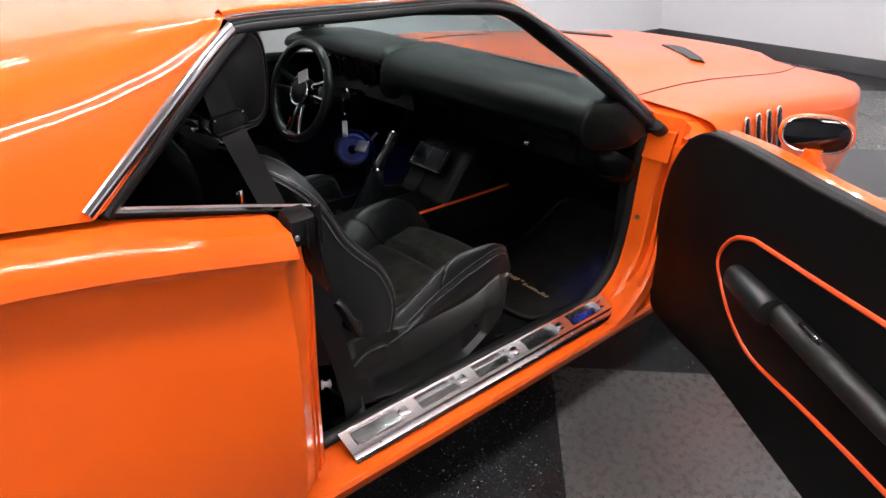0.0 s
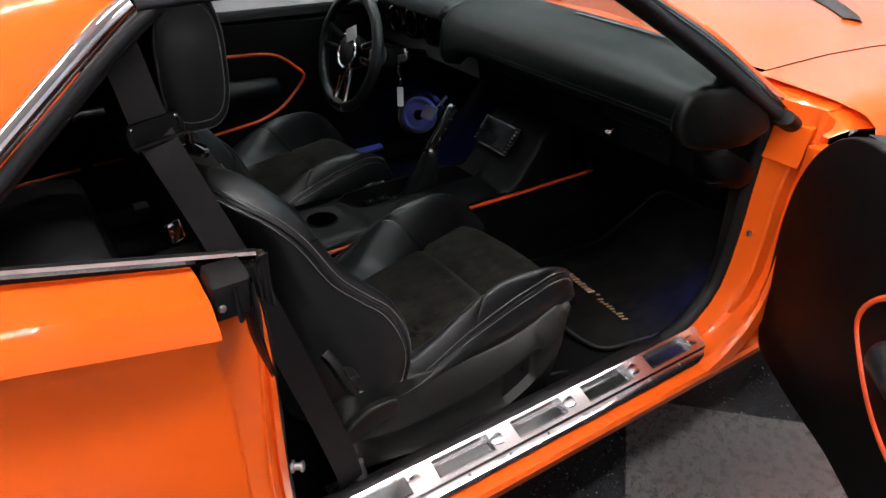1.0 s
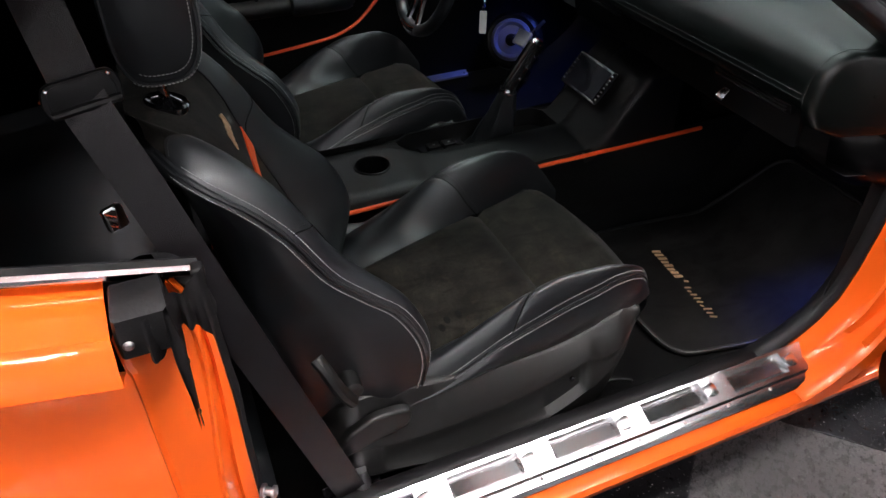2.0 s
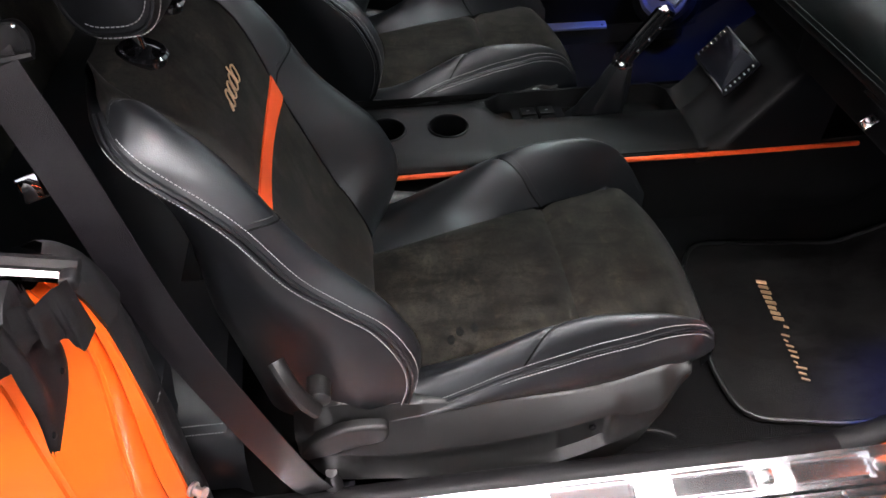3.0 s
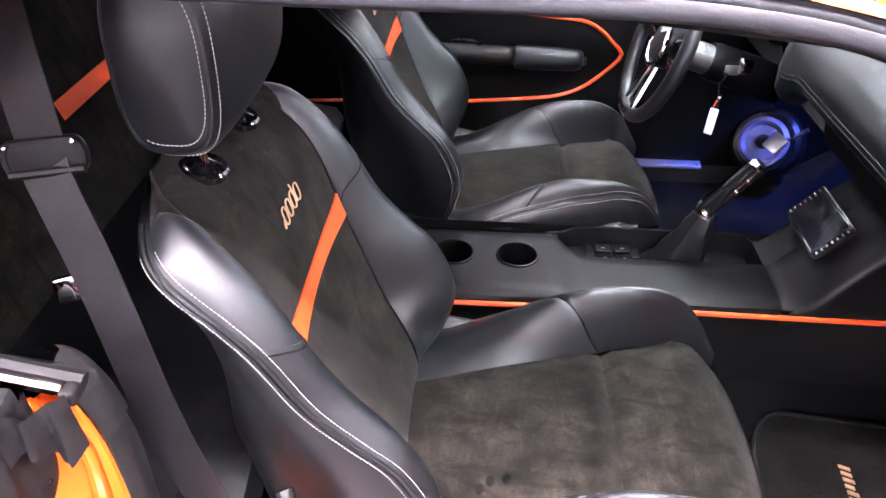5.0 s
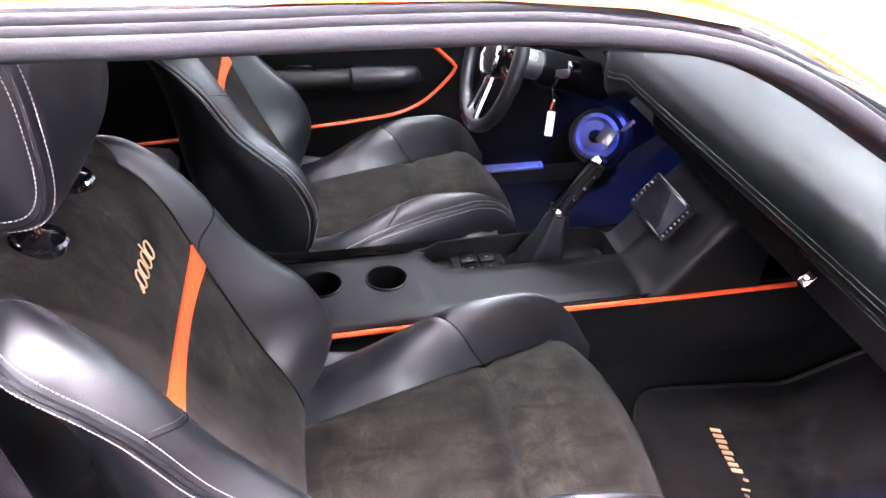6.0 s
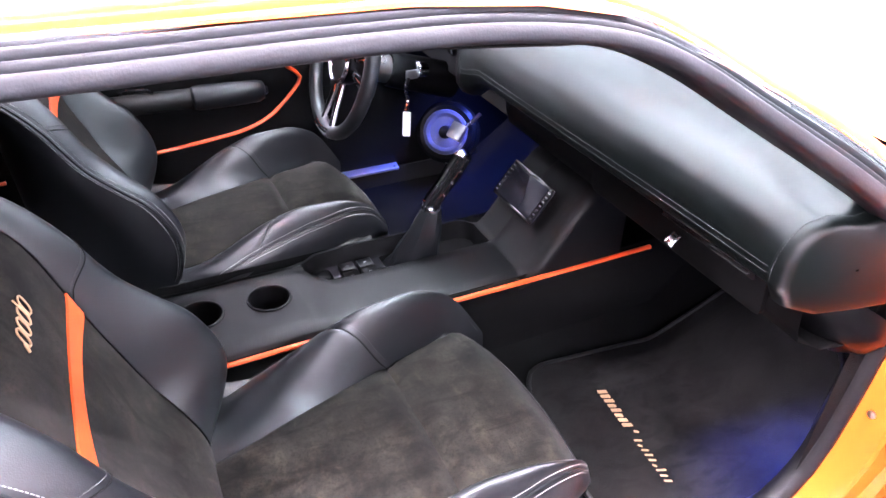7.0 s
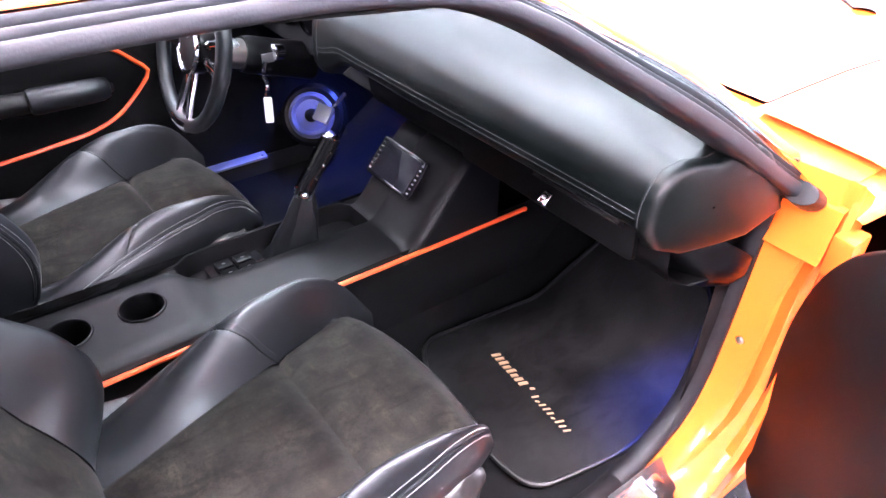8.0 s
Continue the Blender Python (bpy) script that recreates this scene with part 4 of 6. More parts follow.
for k, y in ((1.0, -0.722), (1.010, -0.728), (1.010, -0.737), (0.995, -0.743), (0.965, -0.747), (0.90, -0.749), (0.7, -0.752), (0.4, -0.754), (0.02, -0.755)):
    ring = [mid_ + (p - mid_) * k for p in ring_]
    end_rows.append([p + Vector((0, y - 0.15 * (p.x + 0.118) + 0.05 * (p.z - 0.912) * (1 - k), 0)) for p in ring])
part("pad_end", loft(end_rows, close_u=True), SOFT, dash, "sewn-on dash end", sharp=60)
hood_sec = [(-0.085, 0.948), (-0.108, 0.944), (-0.120, 0.952), (-0.120, 0.966), (-0.108, 0.982), (-0.085, 0.993), (-0.05, 1.000), (0.0, 1.004), (0.08, 1.003), (0.16, 0.985), (0.24, 0.950), (0.29, 0.905)]
part("cluster_hood", loft([[(x + 0.020, 0.06, z - 0.012) for x, z in hood_sec], [(x + 0.012, 0.118, z - 0.006) for x, z in hood_sec]] + [[(x, y, z - 0.05 * max(0.0, y - 0.5) ** 1.5 * 4) for x, z in hood_sec] for y in np.linspace(0.130, 0.75, 16)]), SOFT, dash)
off = 0.0016
for dy in (0.0, 0.009):
    seam = [Vector((pad_section(y)[3][0] - off, y, pad_section(y)[3][2] - 0.004 + dy)) for y in np.linspace(-0.72, 0.09, 40)]
    part("stitching", stitches(seam, (-1, 0, 0), r=0.0005), THREAD_D, dash)
part("stitching", stitches([Vector(p) + Vector((-0.001, 0, 0.001)) for p in pad_section(-0.7265)[2:14]], (-0.5, 0, 0.8), r=0.0006), THREAD_D, dash)
part("stitching", stitches([Vector(p) + Vector((-0.001, 0, 0.001)) for p in pad_section(0.092)[2:10]], (-0.5, 0, 0.8), r=0.0006), THREAD_D, dash)
part("lower_dash", loft([[(xx, y, zz) for xx, zz in ((-0.083, 0.885), (-0.060, 0.878), (-0.048, 0.85), (-0.040, 0.80), (-0.030, 0.775), (0.02, 0.745), (0.16, 0.72), (0.30, 0.72))] for y in np.linspace(-0.74, 0.04, 14)]), PANEL, dash)
gb = part("glovebox_lid", slab(rounded([(-0.20, -0.045), (0.20, -0.045), (0.20, 0.045), (-0.20, 0.045)], 0.012, 3), aim((-0.046, -0.485, 0.828), (-1, 0, -0.10)), 0.008, 0.004), PANEL, dash)
latch = aim((-0.062, -0.513, 0.812), (-0.62, -0.30, 0.72), (0, 1, 0))
part("glovebox_latch", slab(rounded([(-0.012, -0.008), (0.012, -0.008), (0.012, 0.008), (-0.012, 0.008)], 0.003, 3), latch, 0.006, 0.002), ALU, gb, "bright chrome glovebox latch")
part("latch_button", disc_solid([(0.006, 0.004), (0.006, 0.010), (0.004, 0.012)], latch, 16), CHROME, gb)
for y0_, y1_ in ((-0.675, -0.485), (-0.20, -0.06)):
    v = part("air_vent", slab(rounded([(-(y1_ - y0_) / 2, -0.016), ((y1_ - y0_) / 2, -0.016), ((y1_ - y0_) / 2, 0.016), (-(y1_ - y0_) / 2, 0.016)], 0.008, 3), aim((-0.062, (y0_ + y1_) / 2, 0.862), (-1, 0, -0.35)), 0.012, 0.003), GLOSS, dash)
    for k in range(4):
        part("slat", rbox((0.006, (y1_ - y0_) - 0.016, 0.002), (-0.075, (y0_ + y1_) / 2, 0.853 + 0.006 * k), 0.0005, 1), PLASTIC, v)
part("defroster_slot", loft([[(0.085 + 0.01 * k, y, 1.0065 - 0.001 * k) for k in (0, 1, 2)] for y in np.linspace(-0.56, -0.20, 8)]), GLOSS, dash)
part("instrument_panel", loft([[(xx, y, zz) for xx, zz in ((-0.075, 0.955), (0.01, 0.95), (0.02, 0.90), (-0.01, 0.82), (-0.03, 0.785), (0.02, 0.765), (0.15, 0.76), (0.35, 0.80))] for y in np.linspace(0.045, 0.74, 10)]), BEZEL, dash)
for gy, gz, gr in ((0.13, 0.862, 0.030), (0.235, 0.862, 0.034), (0.345, 0.862, 0.036), (0.46, 0.865, 0.042), (0.57, 0.862, 0.036)):
    m = aim((-0.012, gy, gz), (-1, 0, 0.05))
    g = part("gauge", disc_solid([(gr, -0.01), (gr, 0.004), (gr * 0.95, 0.004)], m, 28), GRILLE, dash, "round orange-faced gauge")
    part("bezel", disc_solid([(gr, 0.0), (gr * 1.12, 0.0), (gr * 1.12, 0.008), (gr * 1.02, 0.010), (gr * 0.97, 0.005)], m, 28), GLOSS, g, "gloss black gauge bezel")
part("under_dash", loft([[(x, y, z) for y in (-0.745, -0.4, -0.1, 0.05)] for x, z in ((0.02, 0.745), (0.25, 0.70), (0.56, 0.66))]), CARPET, dash)
pod = aim((0.11, -0.66, 0.735), (-0.6, -0.1, -0.8))
part("kick_pod", disc_solid([(0.11, -0.03), (0.11, 0.0), (0.095, 0.025), (0.06, 0.045), (0.02, 0.052)], pod, 28), BEZEL, dash, "gloss black rounded pod")
part("led_strip", rbox((0.10, 0.008, 0.006), (0.30, -0.62, 0.672), 0.002), BLUE, dash, "blue led strip, lit")
part("led_strip", rbox((0.008, 0.12, 0.006), (0.30, 0.50, 0.700), 0.002), BLUE, dash, "blue led strip, lit")
lamp("led_lamp", "AREA", aim((0.30, -0.62, 0.655), (0.30, 0.20, 1), (1, 0, 0)), LED_POWER * 0.33, (0.06, 0.12, 1.0), 0.02, 0.10).data.spread = radians(55)
lamp("led_lamp", "AREA", aim((0.26, 0.52, 0.690), (0.25, -0.30, 1)), LED_POWER * 0.40, (0.10, 0.18, 1.0), 0.12, 0.02).data.spread = radians(95)

# ---- steering ----
sw = thing("steering_wheel", "black leather steering wheel with chrome twin spokes", "steering wheel")
WM = aim((-0.291, 0.375, 0.834), (-0.955, 0, 0.29))
ring = [WM @ Vector((0.168 * math.cos(a), 0.168 * math.sin(a), 0.0)) for a in np.linspace(0, 2 * math.pi, 49)[:-1]]
part("rim", tube(ring, 0.0165, 12, True, up=(0.955, 0, -0.29)), LEATHER, sw)
part("hub", disc_solid([(0.040, -0.05), (0.052, -0.02), (0.053, 0.0), (0.046, 0.006)], WM, 28), BEZEL, sw)
part("horn_ring", tube([WM @ Vector((0.050 * math.cos(a), 0.050 * math.sin(a), 0.007)) for a in np.linspace(0, 2 * math.pi, 37)[:-1]], 0.0055, 8, True, up=(0.955, 0, -0.29)), CHROME, sw, "chrome horn ring")
part("horn_button", disc_solid([(0.047, 0.0), (0.047, 0.007), (0.040, 0.010)], WM, 28), PLASTIC, sw, "black horn button")
for a in (8, 172, -90):
    for da in (-13, 13):
        c, d = radians(a + da * 1.15), radians(a + da * 0.95)
        ends = [WM @ Vector((r_ * math.cos(e_), r_ * math.sin(e_), h_)) for r_, e_, h_ in ((0.046, c, -0.010), (0.075, c, -0.006), (0.110, d, -0.002), (0.152, d, 0.002), (0.160, d, 0.004))]
        part("spoke", sweep(ends, [(-0.011, -0.003), (-0.009, 0.004), (0.0, 0.006), (0.009, 0.004), (0.011, -0.003)], Vector((-0.955, 0, 0.29))), CHROME if a != 172 else BEZEL, sw, "chrome spoke" if a != 172 else "")
    e_ = radians(a)
    part("spoke_clamp", sweep([WM @ Vector((0.170 * math.cos(e_ + f), 0.170 * math.sin(e_ + f), 0.0)) for f in np.linspace(-0.26, 0.26, 9)], circle(0.0172, 12), (0.955, 0, -0.29)), CHROME if a == -90 else LEATHER, sw)
part("column", disc_solid([(0.030, -0.04), (0.034, -0.06), (0.034, -0.12)], WM, 24), STEEL, sw)
part("column_cover", disc_solid([(0.040, -0.115), (0.043, -0.13), (0.045, -0.30)], WM, 24), BEZEL, sw, "black steering column cover")
part("card", slab([(-0.03, -0.02), (0.03, -0.02), (0.03, 0.02), (-0.03, 0.02)], WM @ Matrix.Translation((0.022, 0.055, 0.014)) @ pose(0, 0, 0, 0, 0, 25), 0.001, 0), WHITE, sw, "white paper card")
keys = thing("key_ring", "car keys with a white tag hanging from the ignition", "keys")
part("lock", disc_solid([(0.018, -0.01), (0.018, 0.012), (0.010, 0.016)], aim((-0.115, 0.315, 0.81), (-1, -0.2, 0.2)), 20), CHROME, keys)
part("key", rbox((0.03, 0.004, 0.022), (-0.145, 0.305, 0.805), 0.002), STEEL, keys)
part("chain", tube(smooth_path([(-0.155, 0.300, 0.80), (-0.165, 0.295, 0.775), (-0.160, 0.292, 0.75), (-0.166, 0.288, 0.725)], 16), 0.005, 6), CHROME, keys)
part("tag", slab(rounded([(-0.0095, -0.03), (0.0095, -0.03), (0.0095, 0.03), (-0.0095, 0.03)], 0.003, 2), aim((-0.168, 0.283, 0.692), (-0.5, -0.8, 0.15)), 0.002, 0), WHITE, keys, "white plastic tag")

# ---- driver's footwell ----
spk = thing("speaker", "round kick panel speaker in blue light", "speaker")
SM = aim((0.121, 0.648, 0.462), (-0.55, -0.72, 0.42)) @ Matrix.Diagonal((0.80, 0.80, 0.80, 1))
part("pod", disc_solid([(0.125, -0.10), (0.12, -0.02), (0.105, -0.008), (0.095, -0.010)], SM, 32), BEZEL, spk)
part("surround", disc_solid([(0.088, 0.0), (0.086, 0.010), (0.074, 0.014), (0.062, 0.008), (0.060, 0.004)], SM, 32), SPEAKER, spk, "speaker surround")
part("cone", disc_solid([(0.0605, 0.0055), (0.045, 0.001), (0.030, -0.004), (0.026, -0.005)], SM, 32), SPEAKER, spk)
part("dust_cap", disc_solid([(0.030, -0.002), (0.029, 0.003), (0.020, 0.010), (0.008, 0.013)], SM, 24), BEZEL, spk, "black dust cap")
ped = thing("pedal", "metal pedal with a square pad in blue light", "pedal")
part("pad", slab(rounded([(-0.03, -0.026), (0.03, -0.026), (0.03, 0.026), (-0.03, 0.026)], 0.006, 3), aim((0.133, 0.588, 0.486), (-0.75, -0.2, 0.62)), 0.010, 0.003), STEEL, ped)
part("arm", tube([(0.143, 0.585, 0.493), (0.168, 0.572, 0.516), (0.193, 0.562, 0.546)], 0.006, 8), STEEL, ped)

# ---- centre console ----
con = thing("center_console", "black vinyl centre console with cup holders and a touch screen", "console")
cup_c = [(-0.602, -0.030), (-0.735, -0.030)]


def console_row(x, z):
    """Cross-section: a ledge on the passenger's side, a tray for switches and shifter beside it."""
    t = sstep(-0.535, -0.455, x)
    f = sstep(-0.10, -0.03, x)
    r = -0.152 - 0.014 * f
    tray = 1 if -0.50 < x < -0.09 else 0
    l = 0.068 + 0.045 * t - 0.038 * sstep(-0.112, -0.075, x)
    m1 = 0.052 - 0.062 * t
    zt = z if not tray else 0.462
    ze = max(z, 0.510)
    edge_ = [(x, r - 0.002, 0.500), (x, r, ze - 0.040 if f > 0.02 else 0.503)]
    edge_ += [(x, r + 0.034 * (1 - math.cos(a_)), ze - 0.030 * (1 - math.sin(a_)) if f > 0.02 else max(0.504, ze - 0.016 * (1 - math.sin(a_)))) for a_ in np.linspace(0.15, math.pi / 2, 6)]
    return edge_ + [(x, m1 - 0.03, ze + 0.003), (x, m1 - 0.004, ze + 0.003), (x, m1, ze), (x, m1 + 0.002, zt), (x, (m1 + l) / 2, zt), (x, l - 0.016, zt), (x, l - 0.014, ze), (x, l - 0.004, ze - 0.002), (x, l, ze - 0.012), (x, l + 0.008, 0.42)]


prof = [(-1.02, 0.46), (-1.0, 0.515), (-0.80, 0.520), (-0.54, 0.520), (-0.51, 0.517), (-0.499, 0.512), (-0.47, 0.508), (-0.42, 0.506), (-0.25, 0.506), (-0.12, 0.506), (-0.100, 0.507), (-0.091, 0.509), (-0.088, 0.510), (-0.078, 0.514), (-0.066, 0.522), (-0.055, 0.534), (-0.045, 0.546), (-0.030, 0.565), (0.0, 0.605), (0.030, 0.645), (0.045, 0.663), (0.06, 0.677), (0.08, 0.688), (0.16, 0.695)]
bm = loft([console_row(x, z) for x, z in prof])
top = [f for f in bm.faces if f.calc_center_median().z > 0.519 and abs(f.calc_center_median().x + 0.67) < 0.01 and -0.09 < f.calc_center_median().y < 0.0]
bmesh.ops.delete(bm, geom=top, context="FACES_ONLY")


def deck(x, y, dz=0.0):
    return (x, y, 0.520 + 0.003 * (y + 0.118) / 0.140 + dz)


# the console's top round each cup holder: from the rectangle's rim to the round opening
for (cx, cyy), (xa, xb) in zip(cup_c, ((-0.6685, -0.54), (-0.80, -0.6685))):
    angles = sorted([2 * math.pi * k / 32 for k in range(32)] + [math.atan2(yy - cyy, xx - cx) % (2 * math.pi) for xx in (xa, xb) for yy in (-0.118, 0.022)])
    outer, inner = [], []
    for a in angles:
        ca, sa = math.cos(a), math.sin(a)
        d = min(((xb if ca > 0 else xa) - cx) / ca if abs(ca) > 1e-6 else 9, ((0.022 if sa > 0 else -0.118) - cyy) / sa if abs(sa) > 1e-6 else 9)
        outer.append(deck(cx + d * ca, cyy + d * sa))
        inner.append(deck(cx + 0.040 * ca, cyy + 0.040 * sa))
    loft([outer, inner], close_u=True, bm=bm)
part("body", bm, CONSOLE, con, sharp=50)
part("tunnel", loft([[(x, -0.156, 0.28), (x, -0.152, 0.45), (x, -0.150, 0.507)] for x in (-1.0, -0.5, 0.0, 0.3, 0.5)]), CARPET, con, "black carpeted tunnel side")
part("tunnel", loft([[(x, 0.110, 0.507), (x, 0.115, 0.45), (x, 0.12, 0.28)] for x in (-1.0, -0.5, 0.0, 0.3, 0.5)]), CARPET, con)
part("tunnel", loft([[(x, 0.060, 0.500), (x, 0.098, 0.503), (x, 0.106, 0.502), (x, 0.1105, 0.495)] for x in (-0.088, 0.0, 0.25, 0.5)]), CARPET, con)
for cx, cyy in cup_c:
    m = aim(deck(cx, cyy), (0, 0, 1), (0, 1, 0))
    cp = part("cup_holder", loft([[m @ Vector((px_, py_, h)) for px_, py_ in circle(r, 36)] for r, h in ((0.0445, 0.0004), (0.0440, 0.0022), (0.0425, 0.0032), (0.0405, 0.0030), (0.0392, 0.0016), (0.0388, -0.004), (0.0365, -0.058))], close_u=True), BEZEL, con)
    part("cup_well", disc_solid([(0.0370, -0.0560), (0.001, -0.0565)], m, 32), RUBBER, cp)
part("piping", tube([(-1.0, -0.163, 0.497), (-0.70, -0.163, 0.498), (-0.28, -0.166, 0.503), (0.0, -0.170, 0.504), (0.247, -0.170, 0.504)], 0.0052, 8, up=(0, 0, 1)), TRIM, con, "orange piping along the console")
part("switch_plate", rbox((0.12, 0.085, 0.008), (-0.385, 0.045, 0.470), 0.002), GLOSS, con)
for k in range(2):
    for j in range(2):
        sw_ = part("switch", rbox((0.034, 0.030, 0.012), (-0.408 + 0.042 * k, 0.028 + 0.036 * j, 0.478), 0.003), BEZEL, con)
        part("mark", rbox((0.007, 0.0025, 0.001), (-0.408 + 0.042 * k, 0.026 + 0.036 * j, 0.4845), 0.0003, 1), STEEL, sw_)
UP = Vector((0.050, 0, 0.062)).normalized()
SN = Vector((-0.062, 0, 0.050)).normalized()
SC = aim(Vector((-0.035, -0.018, 0.586)) + UP * 0.046 + SN * 0.006, SN, UP) @ Matrix.Diagonal((0.93, 0.93, 1, 1))
sc = part("head_unit", slab(rounded([(-0.088, -0.050), (0.088, -0.050), (0.088, 0.050), (-0.088, 0.050)], 0.008, 3), SC, 0.008, 0.003), GLOSS, con, "black touch screen head unit")
part("display", slab(rounded([(-0.070, -0.042), (0.070, -0.042), (0.070, 0.042), (-0.070, 0.042)], 0.003, 2), SC, 0.0095, 0.001), SCREEN, sc, "switched-off dark display")
for sx in (-0.079, 0.079):
    for k in range(7):
        part("button", rbox((0.006, 0.004, 0.003), SC @ Vector((sx, -0.036 + 0.012 * k, 0.009)), 0.0008, 1, rot=SC.to_3x3().to_4x4()), STEEL, sc)
gs = thing("gear_shifter", "pistol grip gear shifter with chrome trim and leather boot", "gear shifter")
bm = []
for k, (x, y, z, w, l) in enumerate(((-0.262, 0.040, 0.464, 0.050, 0.070), (-0.256, 0.036, 0.484, 0.040, 0.058), (-0.250, 0.028, 0.520, 0.034, 0.050), (-0.240, 0.019, 0.560, 0.027, 0.038), (-0.232, 0.018, 0.595, 0.022, 0.029), (-0.226, 0.018, 0.615, 0.018, 0.022))):
    bm.append([(x + l * math.cos(2 * math.pi * j / 20) * (1 + 0.13 * math.sin(1.9 * j + 0.5 * k)), y + w * math.sin(2 * math.pi * j / 20) * (1 + 0.13 * math.sin(1.9 * j + 0.5 * k)), z) for j in range(20)])
part("boot", loft(bm, close_u=True, cap=True), LEATHER, gs, "creased black leather boot")
grip = smooth_path([(-0.226, 0.019, 0.615), (-0.220, 0.019, 0.632), (-0.195, 0.013, 0.672), (-0.176, 0.008, 0.705), (-0.160, 0.002, 0.735)], 14)
part("grip", sweep(grip, circle(0.019, 14, 0.80, 1.15), (1, 0, 0)), GLOSS, gs)
part("ferrule", disc_solid([(0.017, -0.010), (0.021, -0.004), (0.021, 0.006), (0.018, 0.010)], aim(grip[0], (0.3, -0.02, 0.95)), 18), CHROME, gs, "chrome ferrule under the grip")
part("chrome_spine", sweep([p + Vector((-0.017, -0.002, 0.009)) for p in grip], circle(0.0065, 8), (1, 0, 0)), CHROME, gs, "chrome grip spine")
part("grip_cap", disc_solid([(0.016, 0), (0.017, 0.004), (0.012, 0.010)], aim(grip[-1], (0.5, -0.15, 0.85)), 16), CHROME, gs)
for k in (4, 7, 10):
    part("rivet", disc_solid([(0.0035, 0), (0.0035, 0.003), (0.001, 0.004)], aim(grip[k] + Vector((0.004, -0.0155, 0)), (0, -1, 0.1)), 10), CHROME, gs)

# ---- floor mat ----
mat_ob = thing("floor_mat", "black carpet floor mat with gold embroidered script", "floor mat")
mo = rounded([(-0.165, -0.56), (-0.150, -0.655), (0.03, -0.690), (0.225, -0.684), (0.31, -0.640), (0.43, -0.590), (0.43, -0.290), (0.20, -0.245), (-0.085, -0.215), (-0.135, -0.30)], 0.05, 5)


def mat_z(x):
    return 0.292 + ip(x, [(0.22, 0.0), (0.30, 0.037), (0.42, 0.143), (0.52, 0.263)])


cx_, cy_ = 0.10, -0.45
rings = []
for k, dz in [(j / 14, 0) for j in range(14)] + [(0.985, 0), (1.0, -0.006)]:
    rings.append([(cx_ + (x - cx_) * k if k else cx_ + 1e-4 * (x - cx_), cy_ + (y - cy_) * k if k else cy_ + 1e-4 * (y - cy_), mat_z(cx_ + (x - cx_) * k) + dz) for x, y in mo])
part("carpet", loft(rings, close_u=True), MAT, mat_ob)
part("binding", tube([(x, y, mat_z(x) - 0.001) for x, y in mo], 0.0055, 8, True), PLASTIC, mat_ob, "bound mat edge")


def script(a, b, up, heights, name, parent, mat, slant=0.35, thick=0.0025, width=0.42):
    """A line of slanted bars from a to b, standing in for script."""
    a, b, up = Vector(a), Vector(b), Vector(up)
    n = len(heights)
    d = (b - a) / n
    nrm = d.cross(up).normalized()
    if nrm.z < 0 and abs(nrm.z) > 0.3:
        nrm = -nrm
    for k, h in enumerate(heights):
        if not h:
            continue
        p = a + d * k
        pts = [p, p + d * width, p + d * width + up * h + d * slant, p + up * h + d * slant]
        bm = bmesh.new()
        lo_ = [bm.verts.new(q) for q in pts]
        hi_ = [bm.verts.new(q + nrm * thick) for q in pts]
        bm.faces.new(hi_)
        for i in range(4):
            bm.faces.new((lo_[i], lo_[(i + 1) % 4], hi_[(i + 1) % 4], hi_[i]))
        part(name, bm, mat, parent)


script((0.012, -0.340, 0.293), (0.0013, -0.453, 0.293), (0.019, -0.002, 0), (1, 0.95, 1, 0.8, 1.0, 0.75, 0.9, 1.0), "embroidery", mat_ob, GOLD, width=0.55)
script((0.014, -0.464, 0.293), (0.0105, -0.474, 0.293), (0.009, -0.002, 0), (1,), "embroidery", mat_ob, GOLD, width=0.4)
script((-0.0005, -0.484, 0.293), (-0.012, -0.600, 0.293), (0.015, -0.002, 0), (0.9, 0.4, 0.8, 0.9, 0.8, 0.35, 1.15, 0.8, 0.9), "embroidery", mat_ob, GOLD, width=0.26)

# ---- seats ----
# the backrest from its foot (0) to the top of its roll (1): middle line, outer seam, half widths of seat and suede
BS = [0, 0.1, 0.2, 0.3, 0.4, 0.5, 0.6, 0.7, 0.78, 0.85, 0.91, 0.96, 1.0]
MID_X = [-0.775, -0.782, -0.805, -0.835, -0.865, -0.889, -0.910, -0.929, -0.950, -0.975, -1.003, -1.033, -1.062]
MID_Z = [0.50, 0.55, 0.60, 0.65, 0.72, 0.78, 0.84, 0.895, 0.935, 0.965, 0.987, 1.0, 1.0]
OUT_X = [-0.762, -0.745, -0.736, -0.744, -0.775, -0.820, -0.868, -0.912, -0.945, -0.972, -0.997, -1.020, -1.045]
OUT_Z = [0.490, 0.530, 0.580, 0.632, 0.695, 0.742, 0.795, 0.872, 0.916, 0.943, 0.963, 0.978, 0.988]
HALF = [0.232, 0.236, 0.239, 0.240, 0.240, 0.240, 0.240, 0.240, 0.240, 0.238, 0.228, 0.200, 0.135]
INNER = [0.095, 0.105, 0.120, 0.134, 0.144, 0.151, 0.156, 0.160, 0.161, 0.158, 0.148, 0.126, 0.080]
REAR = [(0.48, -0.955), (0.55, -0.965), (0.65, -0.980), (0.76, -0.998), (0.85, -1.015), (0.95, -1.050), (1.0, -1.080), (1.03, -1.085)]
